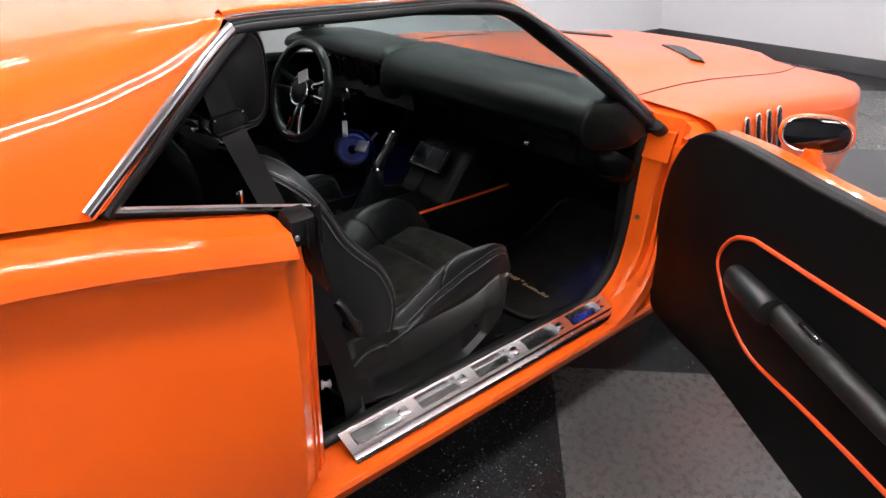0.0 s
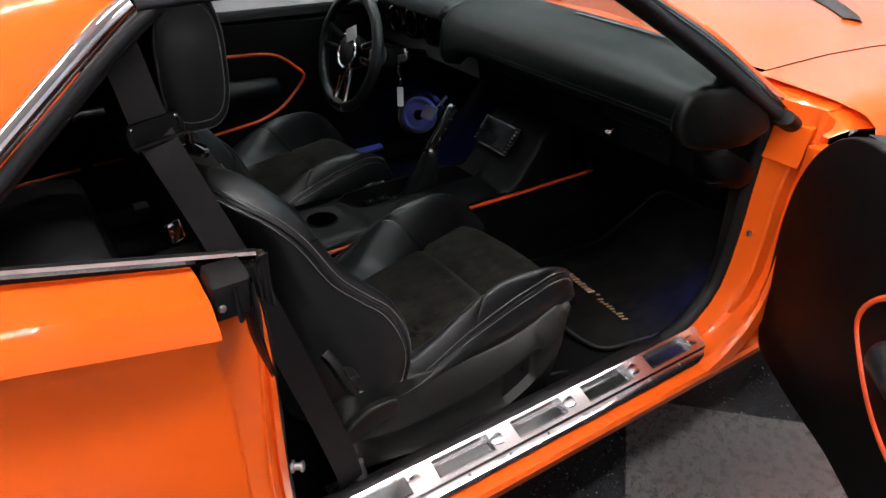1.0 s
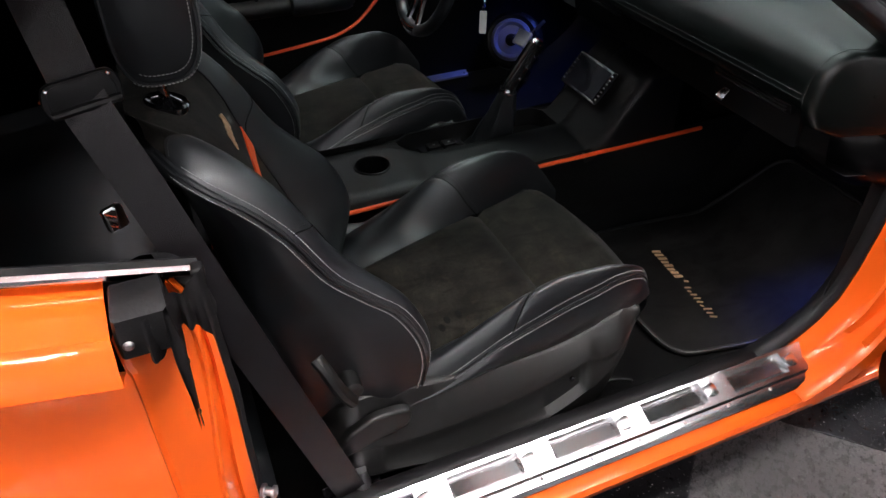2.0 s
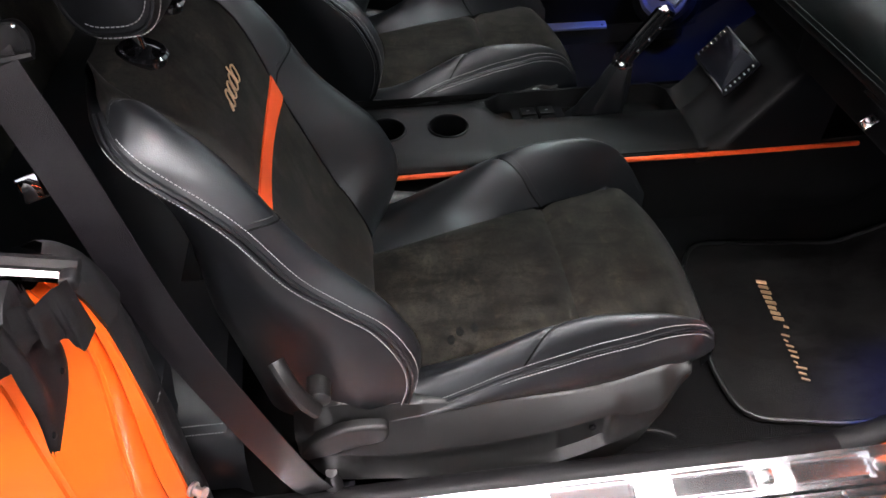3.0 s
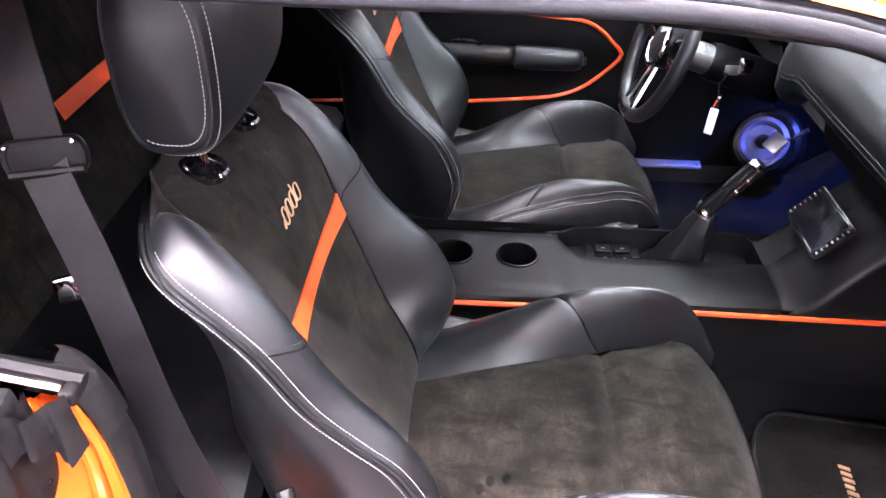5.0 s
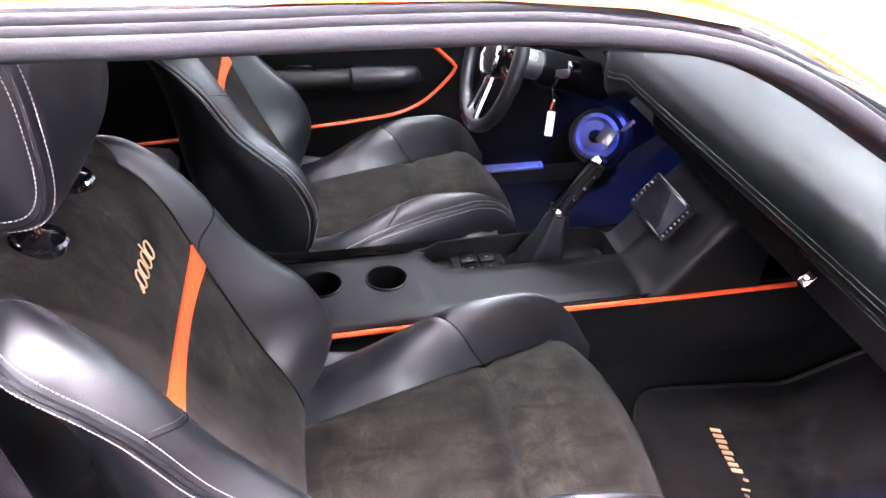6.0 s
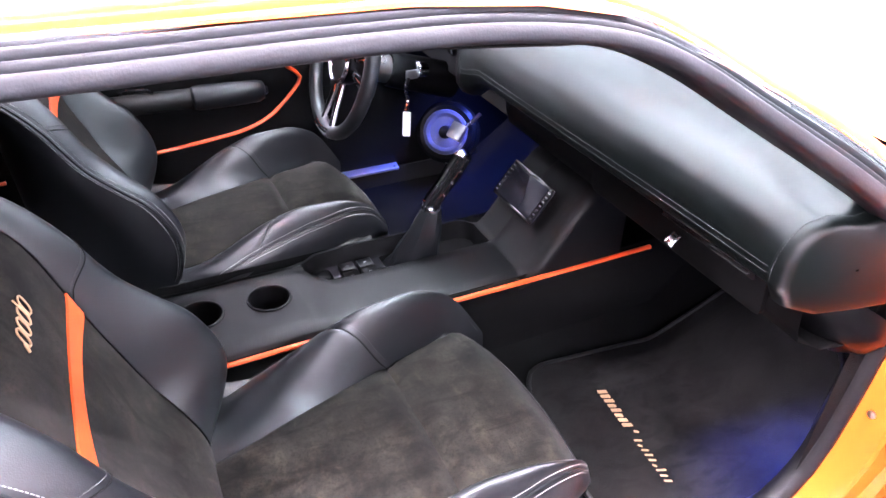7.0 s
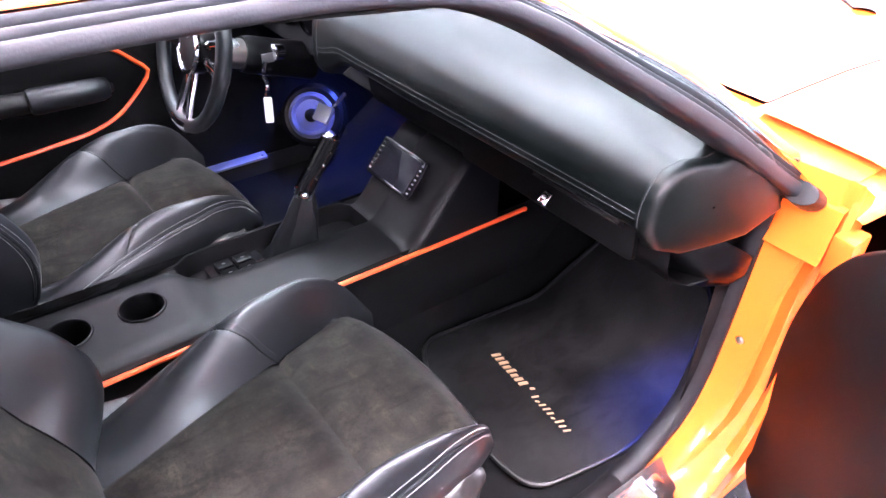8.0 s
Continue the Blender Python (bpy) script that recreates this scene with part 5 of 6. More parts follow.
CINNER = [(-0.82, 0.060), (-0.777, 0.066), (-0.641, 0.104), (-0.47, 0.151), (-0.376, 0.177), (-0.32, 0.191), (-0.29, 0.187), (-0.27, 0.166)]
CNEAR = [(-0.82, 0.184), (-0.74, 0.184), (-0.64, 0.170), (-0.55, 0.161), (-0.47, 0.159), (-0.376, 0.174), (-0.32, 0.188), (-0.29, 0.185), (-0.27, 0.166)]
CHALF = [(-0.82, 0.236), (-0.70, 0.234), (-0.56, 0.230), (-0.42, 0.225), (-0.33, 0.211), (-0.295, 0.195), (-0.27, 0.171)]
CREST = [(-0.82, 0.0), (-0.76, 0.004), (-0.70, 0.018), (-0.65, 0.036), (-0.60, 0.058), (-0.545, 0.082), (-0.47, 0.098), (-0.40, 0.095), (-0.346, 0.077), (-0.309, 0.056), (-0.285, 0.040), (-0.27, 0.026)]
SEAM = [(-0.80, 0.10), (-0.60, 0.32), (-0.43, 0.64), (-0.33, 0.90), (-0.27, 0.95)]
ROLL = [(0.0, 0.0), (0.15, 0.24), (0.35, 0.68), (0.55, 0.94), (0.68, 1.0), (0.84, 0.90), (1.0, 0.58)]


def cr(tab, t):
    """A smooth value of a backrest table at t."""
    i = min(max(int(np.searchsorted(BS, t)) - 1, 0), len(BS) - 2)
    h = BS[i + 1] - BS[i]
    u = (t - BS[i]) / h
    d = [(tab[min(j + 1, len(BS) - 1)] - tab[max(j - 1, 0)]) / (BS[min(j + 1, len(BS) - 1)] - BS[max(j - 1, 0)]) for j in (i, i + 1)]
    return (2 * u ** 3 - 3 * u * u + 1) * tab[i] + (u ** 3 - 2 * u * u + u) * h * d[0] + (3 * u * u - 2 * u ** 3) * tab[i + 1] + (u ** 3 - u * u) * h * d[1]


def back_normal(t):
    """Forward-up normal of the backrest's middle line."""
    dx, dz = cr(MID_X, min(1, t + 0.02)) - cr(MID_X, max(0, t - 0.02)), cr(MID_Z, min(1, t + 0.02)) - cr(MID_Z, max(0, t - 0.02))
    return Vector((dz, 0, -dx)).normalized()


def back_mid(u, t, lift=0.0):
    """The middle of the backrest; u from -1 to 1 across its suede panel, hollow between the wings."""
    n = back_normal(t)
    d = -0.008 * (1 - u * u) * sstep(0.95, 0.75, t) * sstep(0.0, 0.3, t) - 0.002 * sstep(0.88, 1.0, abs(u)) * sstep(0.95, 0.8, t)
    y = cr(INNER, t) * u
    return Vector((cr(MID_X, t), y, cr(MID_Z, t))) + n * (d + lift)


def back_wing(k, t, sg, lift=0.0):
    """A side wing of the backrest; k from 0 at the suede to 1 at the outer seam."""
    a, h = cr(INNER, t), cr(HALF, t)
    f = sstep(-0.15, 0.85, k) - sstep(-0.15, 0.85, 0) * (1 - k)
    n = back_normal(t)
    bulge = (0.024 - 0.010 * sstep(0.88, 1.0, t)) * math.sin(math.pi * k) ** 0.8 * sstep(0.04, 0.25, t) - 0.002 * (1 - k) ** 6 * sstep(0.95, 0.8, t)
    y = sg * (a + (h - a) * k)
    p = Vector((cr(MID_X, t) * (1 - f) + cr(OUT_X, t) * f, y, cr(MID_Z, t) * (1 - f) + cr(OUT_Z, t) * f))
    return p + n * (bulge + lift)


def cushion_inner(x, sg):
    """Half width of the cushion's suede on either side."""
    return ease(x, CNEAR if sg < 0 else CINNER)


def cushion_z(x):
    return 0.532 + 0.006 * math.cos((x + 0.55) * 5) - 0.040 * sstep(-0.335, -0.262, x) ** 2


def seat_mid(u, x, lift=0.0):
    """The middle of the cushion; u from -1 to 1 across its suede panel."""
    y = cushion_inner(x, u) * u
    z = cushion_z(x) - 0.012 * math.exp(-((x + 0.466) / 0.010) ** 2) - 0.005 * sstep(0.88, 1.0, abs(u)) + 0.006 * (1 - u * u)
    f = 0.020 * (1 - (y / 0.2) ** 2) * sstep(-0.5, -0.27, x)
    return Vector((x + f, y, z + lift))


def seat_wing(k, x, sg, lift=0.0):
    """A side bolster of the cushion; k from 0 at the suede to 1 at the outer seam."""
    a, h = cushion_inner(x, sg), ease(x, CHALF)
    z = cushion_z(x) - 0.005 * (1 - k) ** 4
    z += ease(x, CREST) * (ease(k, ROLL) + (ease(x, SEAM) - 0.58) * sstep(0.55, 1.0, k)) - 0.034 * k * k * sstep(-0.58, -0.74, x)
    z += -0.0055 * sstep(1.0, 0.85, k) * math.exp(-((x + 0.585 - 0.117 * (1 - k)) / 0.006) ** 2)
    y = a + (h - a) * k
    f = 0.020 * (1 - (y / 0.2) ** 2) * sstep(-0.5, -0.27, x)
    return Vector((x + max(f, 0), sg * y, z + lift))


def patch(f, us, zs):
    return loft([[f(u, z) for u in us] for z in zs])


def make_seat(name, label):
    st = thing(name, label, "car seat", "front seats")
    ts = np.linspace(0, 1, 46)
    part("back_panel", patch(back_mid, np.linspace(-1, 1, 21), ts), SUEDE, st, "black suede back panel")
    top_t = lambda k: 0.972 - 0.12 * (1 - k) ** 3
    for sg in (-1, 1):
        cap_t = top_t
        part("shoulder_panel", loft([[back_wing(k, cap_t(k) - 0.008 + (1.008 - cap_t(k)) * v, sg) for k in np.linspace(0, 1, 16)] for v in np.linspace(0, 1, 12)]), SUEDE, st)
        part("stitching", stitches([back_wing(k, cap_t(k) - 0.004, sg, 0.0030) for k in np.linspace(0.02, 0.97, 24)], (1, 0, 0.3), r=0.0005), THREAD_D, st)
        part("back_bolster", loft([[back_wing(k, cap_t(k) * v, sg, 0.0022) for k in np.linspace(0, 1, 20)] for v in np.linspace(0, 1, 50)]), LEATHER, st, "black leather side bolster")
        rows_ = []
        for t in np.linspace(0, 1, 36):
            e = back_wing(1.0, t, sg, 0.001)
            r = ease(e.z, REAR)
            row_ = []
            for q_ in np.linspace(0, math.pi / 2, 18):
                c_, s_ = math.cos(q_), math.sin(q_)
                bl_ = 0.008 * math.sin(math.pi * min(1, 2.4 * s_)) * sstep(0.75, 0.35, t) if s_ < 0.42 else 0.0
                row_.append((e.x + (r - e.x) * s_ ** 0.8, sg * (abs(e.y) * c_ ** (0.20 + 1.0 * sstep(0.4, 0.95, t)) + bl_), e.z - 0.012 * s_ * sstep(0.8, 1, t)))
            rows_.append(row_)
        tip = []
        for p_ in rows_[-1]:
            w_ = min(1.0, abs(p_[1]) / 0.135)
            tip.append((-1.062 + 0.017 * sstep(0.7, 1.0, w_), p_[1], 1.0 - 0.012 * sstep(0.7, 1, w_)))
        part("side_panel", loft(rows_ + [tip]), LEATHER, st, "black leather backrest side and rear")
        t_list = np.linspace(0.06, 0.955, 74)
        t_long = np.linspace(0.06, 0.985, 76)
        part("stitching", stitches([back_wing(0.965, t, sg, 0.0036) for t in t_list], (0.7, sg * 0.6, 0.2), r=0.00052), THREAD, st, "white seam stitching")
        part("stitching", stitches([back_wing(1.0, t, sg, 0.002) + Vector((-0.012, sg * 0.0042, -0.002)) for t in t_list], (0.3, sg * 0.9, 0), r=0.00052), THREAD, st)
        part("piping", tube([back_wing(1.0, t, sg) + Vector((-0.001, sg * 0.0010, 0)) for t in t_long], 0.0036, 6), LEATHER, st)
        part("piping", tube([back_wing(1.0, t, sg) + Vector((-0.008, sg * 0.0015, -0.001)) for t in t_long], 0.0028, 6), LEATHER, st)
        part("cross_seam", tube([back_wing(k, 0.560 + 0.145 * k ** 0.6, sg, 0.0024) for k in np.linspace(0.0, 0.97, 18)], 0.0011, 5), CARPET, st)
        part("stitching", stitches([back_wing(k, 0.570 + 0.145 * k ** 0.6, sg, 0.0030) for k in np.linspace(0.03, 0.95, 18)], (1, 0, 0.3), r=0.0006), THREAD_D, st)
    rows_ = []
    for u in np.linspace(-1, 1, 26):
        w = 0.020 + 0.012 * u * u
        rows_.append([back_mid(u, 0.556 + w * k, 0.0030 if abs(k) < 1 else 0.0006) for k in (-1, -0.92, -0.4, 0.4, 0.92, 1)])
    part("stripe", loft(rows_), TRIM, st, "orange vinyl stripe across the backrest")
    # embroidered script as plain slanted strokes
    for y, h, w in ((-0.032, 0.4, 0.003), (-0.022, 1.0, 0.013), (0.000, 1.0, 0.013), (0.022, 1.0, 0.013), (0.044, 1.0, 0.014)):
        pts = [back_mid((y + p_ + 0.006 * q_) / 0.18, 0.700 + 0.030 * h * q_, 0.0024) for p_, q_ in ((0, 0), (w, 0), (w, 1), (0, 1))]
        part("embroidery", tube(smooth_path(pts, 14, True), 0.0012, 6, True, up=(1, 0, 0.2)), GOLD, st, "gold embroidered stroke")
    part("embroidery", tube([back_mid((0.040 + 0.004 * q_) / 0.18, 0.70 + 0.046 * q_, 0.0024) for q_ in (0, 0.5, 1)], 0.0012, 6, up=(0, 1, 0)), GOLD, st)
    xs_ = [-0.82, -0.79, -0.76, -0.73, -0.70, -0.67, -0.64, -0.61, -0.58, -0.56, -0.55, -0.54, -0.53, -0.52, -0.50, -0.485, -0.474, -0.466, -0.458, -0.447, -0.43, -0.41, -0.39, -0.37, -0.35, -0.335, -0.32, -0.305, -0.29, -0.28, -0.27]
    # dark discs laid on the suede for the shade in three small dents
    for fx, fy in ((-0.672, -0.145), (-0.657, -0.131), (-0.633, -0.126)):
        spot = [(fx + 0.006 * math.cos(a_) * k_, (fy + 0.009 * math.sin(a_) * k_) / cushion_inner(fx, -1)) for k_ in (1.0, 0.5, 0.02) for a_ in np.linspace(0, 2 * math.pi, 13)[:-1]]
        part("finger_mark", loft([[seat_mid(u_, x_, 0.0024) for x_, u_ in spot[12 * r_:12 * r_ + 12]] for r_ in range(3)], close_u=True), CARPET, st, "dark disc on the suede, painted shade of a small dent")
    part("cushion_panel", patch(seat_mid, np.linspace(-1, 1, 21), xs_), SUEDE, st, "black suede seat cushion panel")
    xw_ = sorted(set(xs_) | {round(float(x), 3) for x in np.linspace(-0.606, -0.446, 41)})
    for sg in (-1, 1):
        part("cushion_bolster", patch(lambda k, x: seat_wing(k, x, sg, 0.0015), np.linspace(0, 1, 24), xw_), LEATHER, st, "black leather cushion bolster")
        rows_ = []
        for x in xs_:
            a = seat_wing(1.0, x, sg, 0.0015)
            low = ease(x, [(-0.82, 0.505), (-0.71, 0.515), (-0.6, 0.520), (-0.5, 0.522), (-0.4, 0.530), (-0.3, 0.525), (-0.27, 0.51)]) - 0.016
            rows_.append([(a.x, a.y + sg * (0.016 * math.sin(math.pi * k * 0.8) - 0.006 * k), a.z + (low - a.z) * k) for k in np.linspace(0, 1, 8)])
        part("cushion_side", loft(rows_), LEATHER, st)
        xl = np.linspace(-0.76, -0.275, 56)
        part("stitching", stitches([seat_wing(0.962, x, sg, 0.0030) for x in xl], (0, sg * 0.5, 0.8), r=0.00052), THREAD, st)
        part("stitching", stitches([seat_wing(1.0, x, sg) + Vector((0, sg * 0.0045, -0.0062)) for x in xl], (0, sg * 0.9, 0.3), r=0.00052), THREAD, st)
        part("piping", tube([seat_wing(1.0, x, sg) + Vector((0, sg * 0.0012, 0.0)) for x in xl], 0.0026, 6), LEATHER, st)
        part("cross_seam", tube([seat_wing(k, -0.585 + 0.117 * (1 - k), sg, 0.0018) for k in np.linspace(0.0, 0.95, 30)], 0.0016, 6), CARPET, st)
        part("stitching", stitches([seat_wing(k, -0.585 + 0.117 * (1 - k) + 0.0085, sg, 0.003) for k in np.linspace(0.06, 0.93, 24)], (0, 0, 1), r=0.0005), THREAD_D, st)
    part("cushion_front", loft([[seat_mid(u, -0.27) + d_ for u in np.linspace(-1.03, 1.03, 21)] for d_ in (Vector((0, 0, 0)), Vector((0.009, 0, -0.012)), Vector((0.010, 0, -0.028)), Vector((0.0, 0, -0.045)))]), LEATHER, st)
    # plastic base: a sloping ledge, a crease, a sunk panel and a lower lip
    cov = [(-0.912, 0.500, 0.470, 0.440, 0.430), (-0.89, 0.528, 0.460, 0.405, 0.392), (-0.85, 0.545, 0.450, 0.385, 0.368), (-0.80, 0.542, 0.440, 0.374, 0.346), (-0.75, 0.530, 0.434, 0.362, 0.322), (-0.69, 0.519, 0.437, 0.350, 0.300), (-0.61, 0.509, 0.441, 0.346, 0.287), (-0.53, 0.508, 0.454, 0.358, 0.290),
           (-0.47, 0.515, 0.474, 0.382, 0.300), (-0.44, 0.523, 0.483, 0.400, 0.306), (-0.42, 0.530, 0.472, 0.412, 0.318), (-0.39, 0.542, 0.480, 0.440, 0.350), (-0.36, 0.545, 0.498, 0.475, 0.410), (-0.335, 0.540, 0.520, 0.505, 0.480), (-0.325, 0.530, 0.525, 0.52, 0.51)]
    for sg in (-1, 1):
        rows_ = []
        for x in np.r_[np.linspace(-0.912, -0.45, 40), np.linspace(-0.444, -0.42, 6), np.linspace(-0.415, -0.325, 14)]:
            zt_, zk_, zl_, zb_ = (ease(x, [(c_[0], c_[j]) for c_ in cov]) for j in (1, 2, 3, 4))
            d_ = 0.012 * sstep(-0.84, -0.80, x) * sstep(-0.432, -0.446, x)
            en = 0.03 * sstep(-0.38, -0.325, x) + 0.02 * sstep(-0.87, -0.912, x)
            rows_.append([(x, sg * (y_ - en), z_) for y_, z_ in ((0.19, zt_ - 0.02), (0.222, zt_ - 0.002), (0.232, zt_), (0.240, zt_ - 0.004), (0.258, zk_ + 0.012), (0.264, zk_ + 0.003), (0.2645, zk_ - 0.003), (0.262 - d_, zk_ - 0.008), (0.261 - d_, zl_ + 0.010), (0.2645, zl_ - 0.004), (0.262, zl_ - 0.012), (0.246, zb_), (0.20, zb_ - 0.004))])
        part("base_cover", loft(rows_), PLASTIC, st, "black plastic seat base cover", sharp=50)
        part("screw", disc_solid([(0.006, 0), (0.005, 0.003)], aim((-0.466, sg * 0.2515, 0.43), (0, sg, 0)), 12), GLOSS, st)
        part("floor_rail", rbox((0.50, 0.03, 0.03), (-0.60, sg * 0.19, 0.295), 0.004), BEZEL, st)
    part("slide_lever", tube(smooth_path([(-0.36, -0.20, 0.315), (-0.33, -0.205, 0.318), (-0.305, -0.215, 0.318), (-0.295, -0.222, 0.318)], 8), 0.0038, 8), RUBBER, st, "short black slide lever")
    part("seat_pan", rbox((0.48, 0.40, 0.12), (-0.58, 0, 0.43), 0.02), PLASTIC, st)
    lv = smooth_path([(-0.908, -0.255, 0.672), (-0.901, -0.266, 0.660), (-0.892, -0.272, 0.636), (-0.882, -0.274, 0.610), (-0.868, -0.272, 0.584)], 12)
    part("recline_lever", sweep(lv, circle(0.012, 10, 0.85, 1.1), (0, 1, 0)), PLASTIC, st, "black recline lever")
    part("lever_hub", disc_solid([(0.017, -0.03), (0.016, 0.002), (0.011, 0.006)], aim((-0.864, -0.262, 0.592), (0, -1, 0)), 18), PLASTIC, st)
    grip_ = [(-0.908, 0.462), (-0.900, 0.446), (-0.872, 0.452), (-0.830, 0.466), (-0.779, 0.477), (-0.774, 0.512), (-0.800, 0.519), (-0.840, 0.519), (-0.882, 0.497)]
    part("height_lever", slab(rounded(grip_, 0.012, 3), Matrix(((1, 0, 0, 0), (0, 0, -1, -0.252), (0, 1, 0, 0), (0, 0, 0, 1))), 0.016, 0.007, 3), PLASTIC, st, "black height lever")
    # headrest: a deep pad with side panels sewn in along its rim
    H0 = Vector((-1.004, 0.010, 1.144))

    def head(a, v, lift=0.0):
        """A point of the headrest: a round its side outline from the front upwards, v from -1 to 1 across it."""
        k = 0.84 + 0.16 * max(0.0, 1 - abs(v) ** 7) ** 0.5
        c, s_ = math.cos(a), math.sin(a)
        ex = 0.62 if s_ < 0 else 0.72
        px = (0.053 * k + lift) * math.copysign(abs(c) ** ex, c)
        pz = (0.106 * k + lift) * math.copysign(abs(s_) ** ex, s_)
        px += 0.008 * (1 - v * v) * max(0.0, c)
        return H0 + Vector((px + 0.03 * pz, 0.138 * v, pz))

    vs_ = [-1, -0.99, -0.975, -0.95, -0.92, -0.88, -0.8, -0.6, -0.3, 0, 0.3, 0.6, 0.8, 0.88, 0.92, 0.95, 0.975, 0.99, 1]
    ring_a = [2 * math.pi * j / 44 for j in range(44)]
    part("headrest", loft([[head(a, v) for a in ring_a] for v in vs_], close_u=True), LEATHER, st, "black leather headrest with white stitching")
    for sg in (-1, 1):
        dome = [[H0 + Vector((0, sg * (0.138 + 0.010 * (1 - k * k)), 0)) + Vector(((head(a, 1) - H0).x * k, 0, (head(a, 1) - H0).z * k)) for a in ring_a] for k in (1.0, 0.97, 0.9, 0.75, 0.5, 0.25, 0.01)]
        part("headrest_side", loft(dome, close_u=True), LEATHER, st)
        part("piping", tube([head(a, sg * 0.995, 0.001) for a in ring_a], 0.0026, 6, True, up=(0, 1, 0)), LEATHER, st)
        seam = np.linspace(1.9, -2.15, 66)
        part("stitching", stitches([head(a, sg * 0.93, 0.0010) for a in seam], (0.5, sg * 0.5, 0), r=0.0006), THREAD, st)
        part("stitching", stitches([H0 + Vector(((head(a, 1) - H0).x * 0.93, sg * 0.1412, (head(a, 1) - H0).z * 0.93)) for a in seam], (0, sg, 0), r=0.0006), THREAD, st)
        part("post", disc_solid([(0.0065, -0.05), (0.0065, 0.06)], aim((-1.012, sg * 0.066 + 0.010, 1.015), (-0.05, 0, 1), (1, 0, 0)), 12), CHROME, st, "chrome headrest post")
        part("collar", disc_solid([(0.028, -0.010), (0.028, -0.002), (0.025, 0.001), (0.020, -0.001), (0.012, 0.002), (0.007, 0.004)], aim((-1.010, sg * 0.066 + 0.010, 0.997), (0.25, 0, 1), (1, 0, 0)), 24), GLOSS, st, "glossy black post collar")
    return st


seat = make_seat("bucket_seat", "black leather and suede passenger bucket seat with an orange stripe")
seat.location = (0, -0.47, 0)
drv = copy_thing(seat, Matrix.Translation((0, 0.355, 0)))
for ob in list(drv.children):
    if ob.name.split(".")[0] in ("recline_lever", "lever_hub", "height_lever", "finger_mark"):
        bpy.data.objects.remove(ob)
    elif ob.type == "MESH" and max(v.co.z for v in ob.data.vertices) < 0.68 and ob.name.split(".")[0] not in ("floor_rail", "seat_pan"):
        ob.location.z -= 0.032
drv["label"] = "black leather and suede driver's bucket seat with an orange stripe"

# ---- rear seat ----
rs = thing("rear_seat", "black rear bench seat with orange stripes and stitching", "rear seat")
part("cushion", loft([[(x, y, z) for y in np.linspace(-0.72, 0.68, 16)] for x, z in ((-1.10, 0.40), (-1.09, 0.47), (-1.11, 0.50), (-1.2, 0.515), (-1.45, 0.49), (-1.6, 0.47))]), LEATHER, rs)
part("backrest", loft([[(x, y, z) for y in np.linspace(-0.70, 0.66, 16)] for x, z in ((-1.52, 0.46), (-1.56, 0.6), (-1.61, 0.75), (-1.66, 0.90), (-1.70, 0.95), (-1.78, 0.96))]), SUEDE, rs)
for sg in (-1, 1):
    rows_ = [[Vector((-1.585 - 0.33 * (z - 0.70), YC + sg * y, z)) for z in (0.705, 0.725, 0.745)] for y in (0.15, 0.30, 0.45, 0.52)]
    part("stripe", loft(rows_), TRIM, rs, "orange vinyl stripe")
for dz in (0, 0.009):
    part("stitching", stitches([Vector((-1.098 - dz, y, 0.488 + dz)) for y in np.linspace(-0.40, 0.66, 24)], (0.6, 0, 0.7), pitch=0.008, length=0.005), THREAD_D, rs)
roll = [(-0.705, 0.34), (-0.700, 0.40), (-0.690, 0.430), (-0.676, 0.445), (-0.660, 0.456), (-0.62, 0.478), (-0.56, 0.496), (-0.48, 0.504), (-0.40, 0.500)]
part("side_roll", loft([[(x, y, z + dz) for y, z in roll] for x, dz in ((-1.55, 0.02), (-1.30, 0.012), (-1.12, 0.0), (-1.02, -0.006), (-1.00, -0.03))]), LEATHER, rs, "black leather seat side with a double seam")
for dy, dz in ((0, 0), (-0.010, -0.009)):
    part("stitching", stitches([Vector((x, -0.664 + dy, 0.4565 + dz)) for x in np.linspace(-1.30, -1.02, 12)], (0, -0.5, 0.8), r=0.0009), THREAD, rs)

# ---- seat belts ----
def belt(name, path, width, parent, nrm):
    pts = smooth_path(path, 36)
    w = width / 2
    return part(name, sweep(pts, [(-w, -0.0009), (-w, 0.0009), (0, 0.0012), (w, 0.0009), (w, -0.0009)], nrm), WEB, parent)


sb = thing("seat_belt", "black shoulder seat belt hanging beside the passenger seat", "seat belt")
belt("webbing", [(-1.11, -0.64, 1.25), (-1.100, -0.660, 1.17), (-1.088, -0.681, 1.086)], 0.048, sb, (-0.05, -1, 0.15))
belt("webbing", [(-1.090, -0.680, 1.092), (-1.086, -0.690, 1.076), (-1.055, -0.715, 0.98), (-1.000, -0.765, 0.80), (-0.945, -0.772, 0.60), (-0.905, -0.762, 0.44), (-0.890, -0.745, 0.37)], 0.048, sb, (0.0, -1, 0.15))
GM = aim((-1.086, -0.684, 1.088), (0.12, -0.97, 0.2), (-0.10, 0, 1))
gout = rounded([(-0.036, -0.016), (0.034, -0.016), (0.040, 0.004), (0.034, 0.020), (-0.034, 0.020), (-0.040, 0.002)], 0.012, 4)
part("belt_guide", loft([[GM @ Vector((x * k, y * k, z_)) for x, y in gout] for k, z_ in ((0.97, -0.006), (1.0, -0.003), (1.0, 0.001), (0.96, 0.004), (0.84, 0.004), (0.80, 0.001))], close_u=True), BEZEL, sb, "black plastic belt guide")
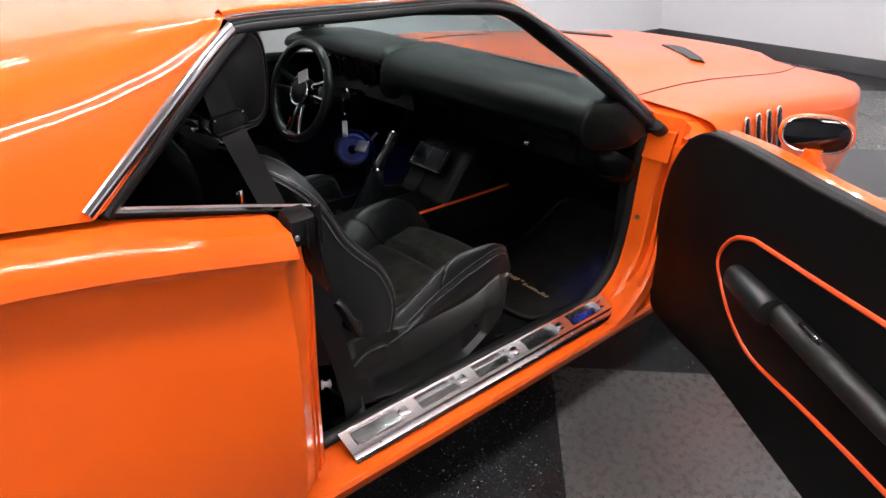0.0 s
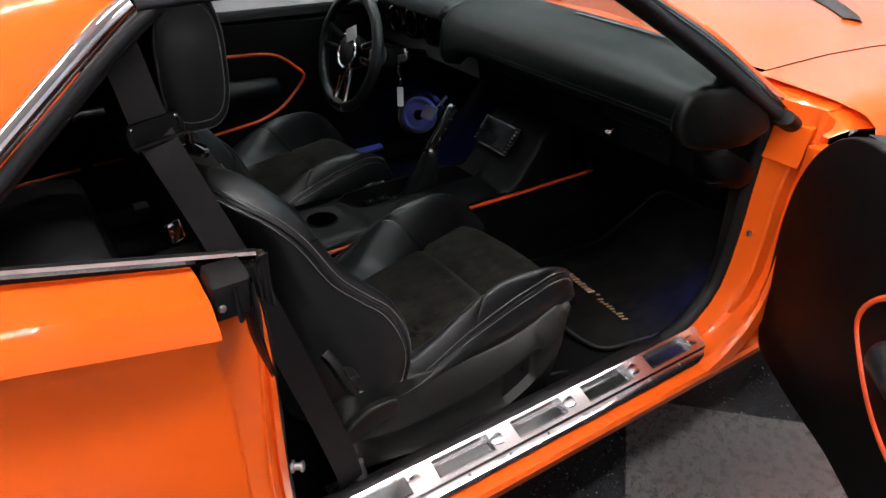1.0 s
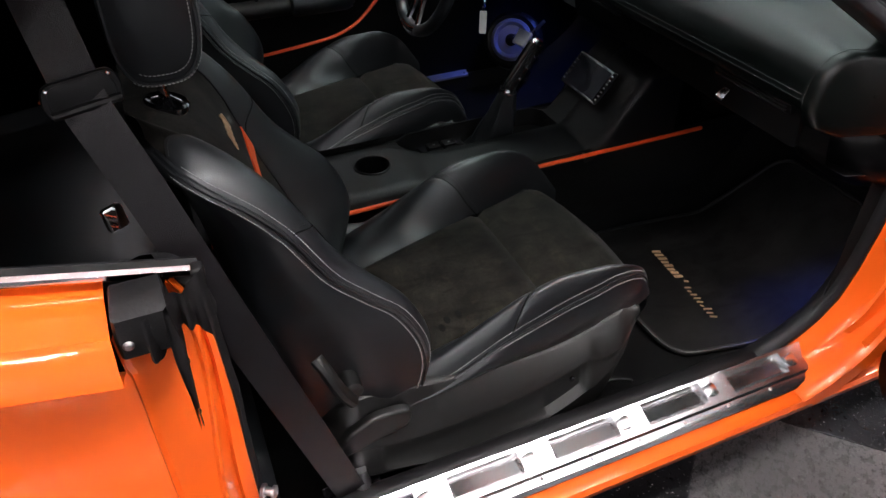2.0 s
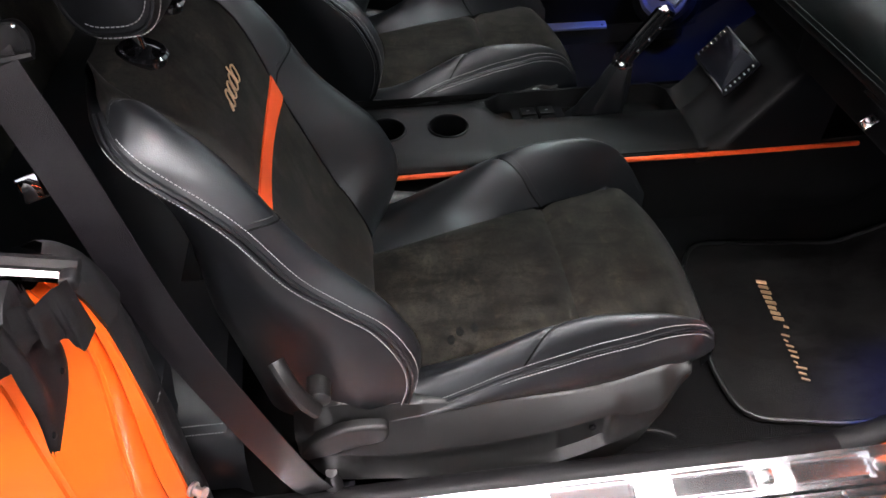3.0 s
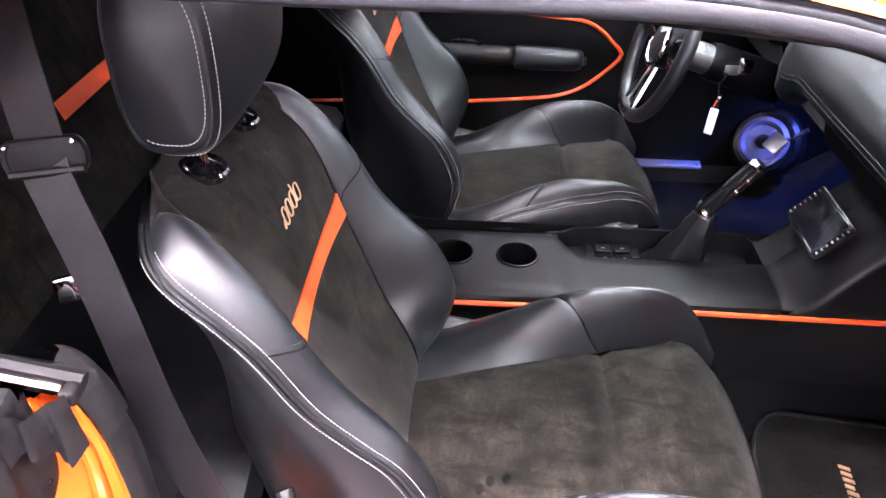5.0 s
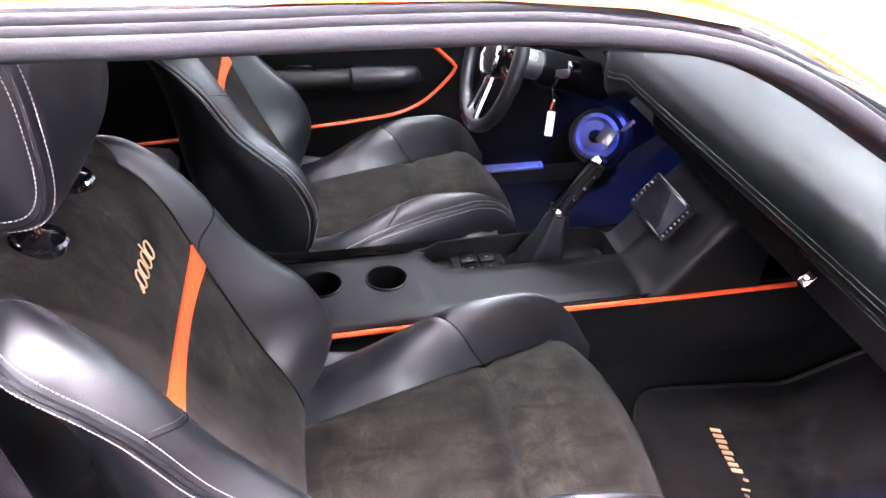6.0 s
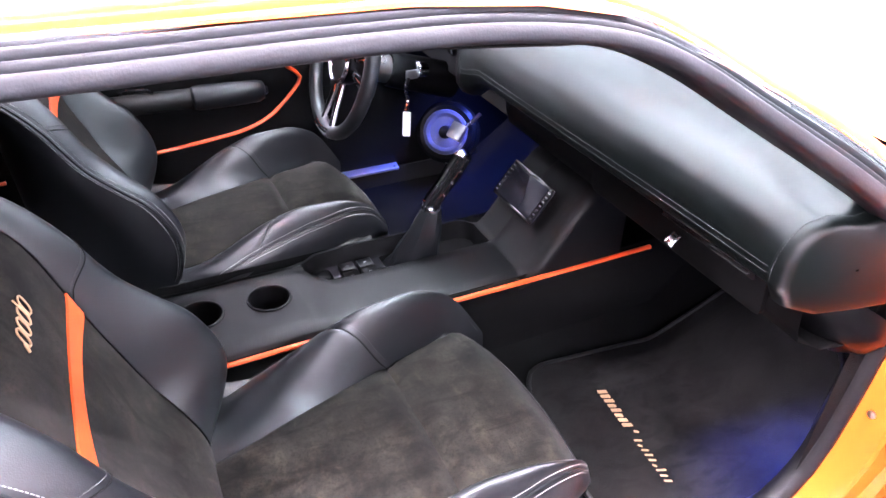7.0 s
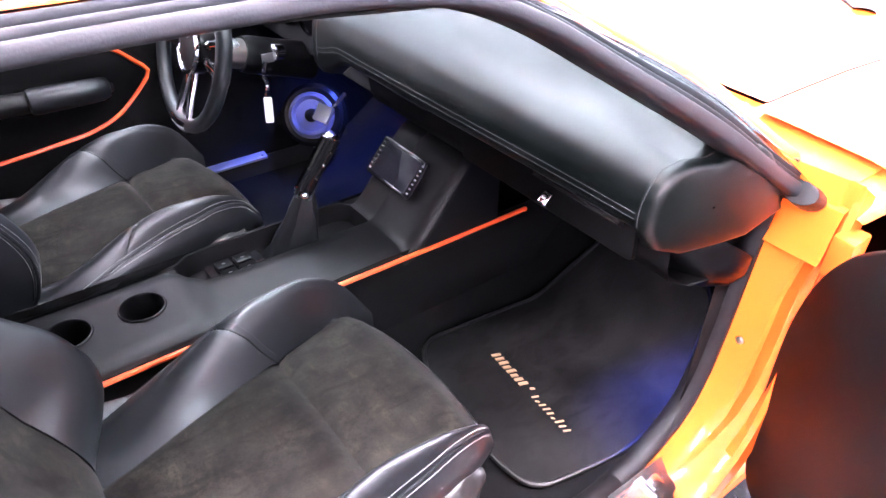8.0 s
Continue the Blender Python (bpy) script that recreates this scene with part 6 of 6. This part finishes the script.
part("guide_bar", tube([GM @ Vector((px, -0.011, 0.003)) for px in (-0.034, 0.0, 0.034)], 0.0048, 8), BEZEL, sb)
part("guide_plate", slab(rounded([(-0.034, -0.010), (0.034, -0.010), (0.032, 0.018), (-0.032, 0.018)], 0.006, 3), GM @ Matrix.Translation((0, 0, -0.002)), 0.005, 0.002), BEZEL, sb)
for gx_ in (-0.030, 0.030):
    part("guide_rivet", disc_solid([(0.0022, 0), (0.0022, 0.002), (0.001, 0.003)], GM @ Matrix.Translation((gx_, 0.015, 0.004)), 10), CHROME, sb)
part("tongue", slab(rounded([(-0.012, -0.014), (0.012, -0.014), (0.012, 0.014), (-0.012, 0.014)], 0.004, 3), aim((-1.095, -0.705, 0.955), (0.5, -0.8, 0.2)), 0.006, 0.002), CHROME, sb, "chrome belt tongue")
part("anchor", rbox((0.10, 0.05, 0.02), (-0.885, -0.735, 0.345), 0.006), GLOSS, sb)
part("anchor_bolt", disc_solid([(0.014, 0), (0.014, 0.03), (0.009, 0.045), (0.009, 0.06)], aim((-0.868, -0.735, 0.345), (0, 0, 1), (0, 1, 0)), 14), STEEL, sb)

# ---- floor tiles ----
TS = 0.914
u1, u2 = Vector((-0.722, -0.692, 0)).normalized(), Vector((0.692, -0.722, 0)).normalized()
org = Vector((0.045, -0.600, 0))
tm = {}
for nm, mt in (("grey", TILE_G), ("dark", TILE_D)):
    ob = part("tile", rbox((TS - 0.003, TS - 0.003, 0.006), (0, 0, -0.003), 0.001, 1), mt, floor)
    tm[nm] = ob.data
    bpy.data.objects.remove(ob)
for i in range(-16, 16):
    for j in range(-16, 16):
        c = org + u1 * TS * (i + 0.5) + u2 * TS * (j + 0.5)
        if x0 + 0.1 < c.x < x1 + 0.3 and y0 - 0.2 < c.y < y1 + 0.3:
            ob = new("tile", tm["grey" if (i + j) % 2 == 0 else "dark"])
            ob.parent = floor
            ob.matrix_world = Matrix.Translation(c) @ Matrix(((u1.x, -u1.y, 0, 0), (u1.y, u1.x, 0, 0), (0, 0, 1, 0), (0, 0, 0, 1)))
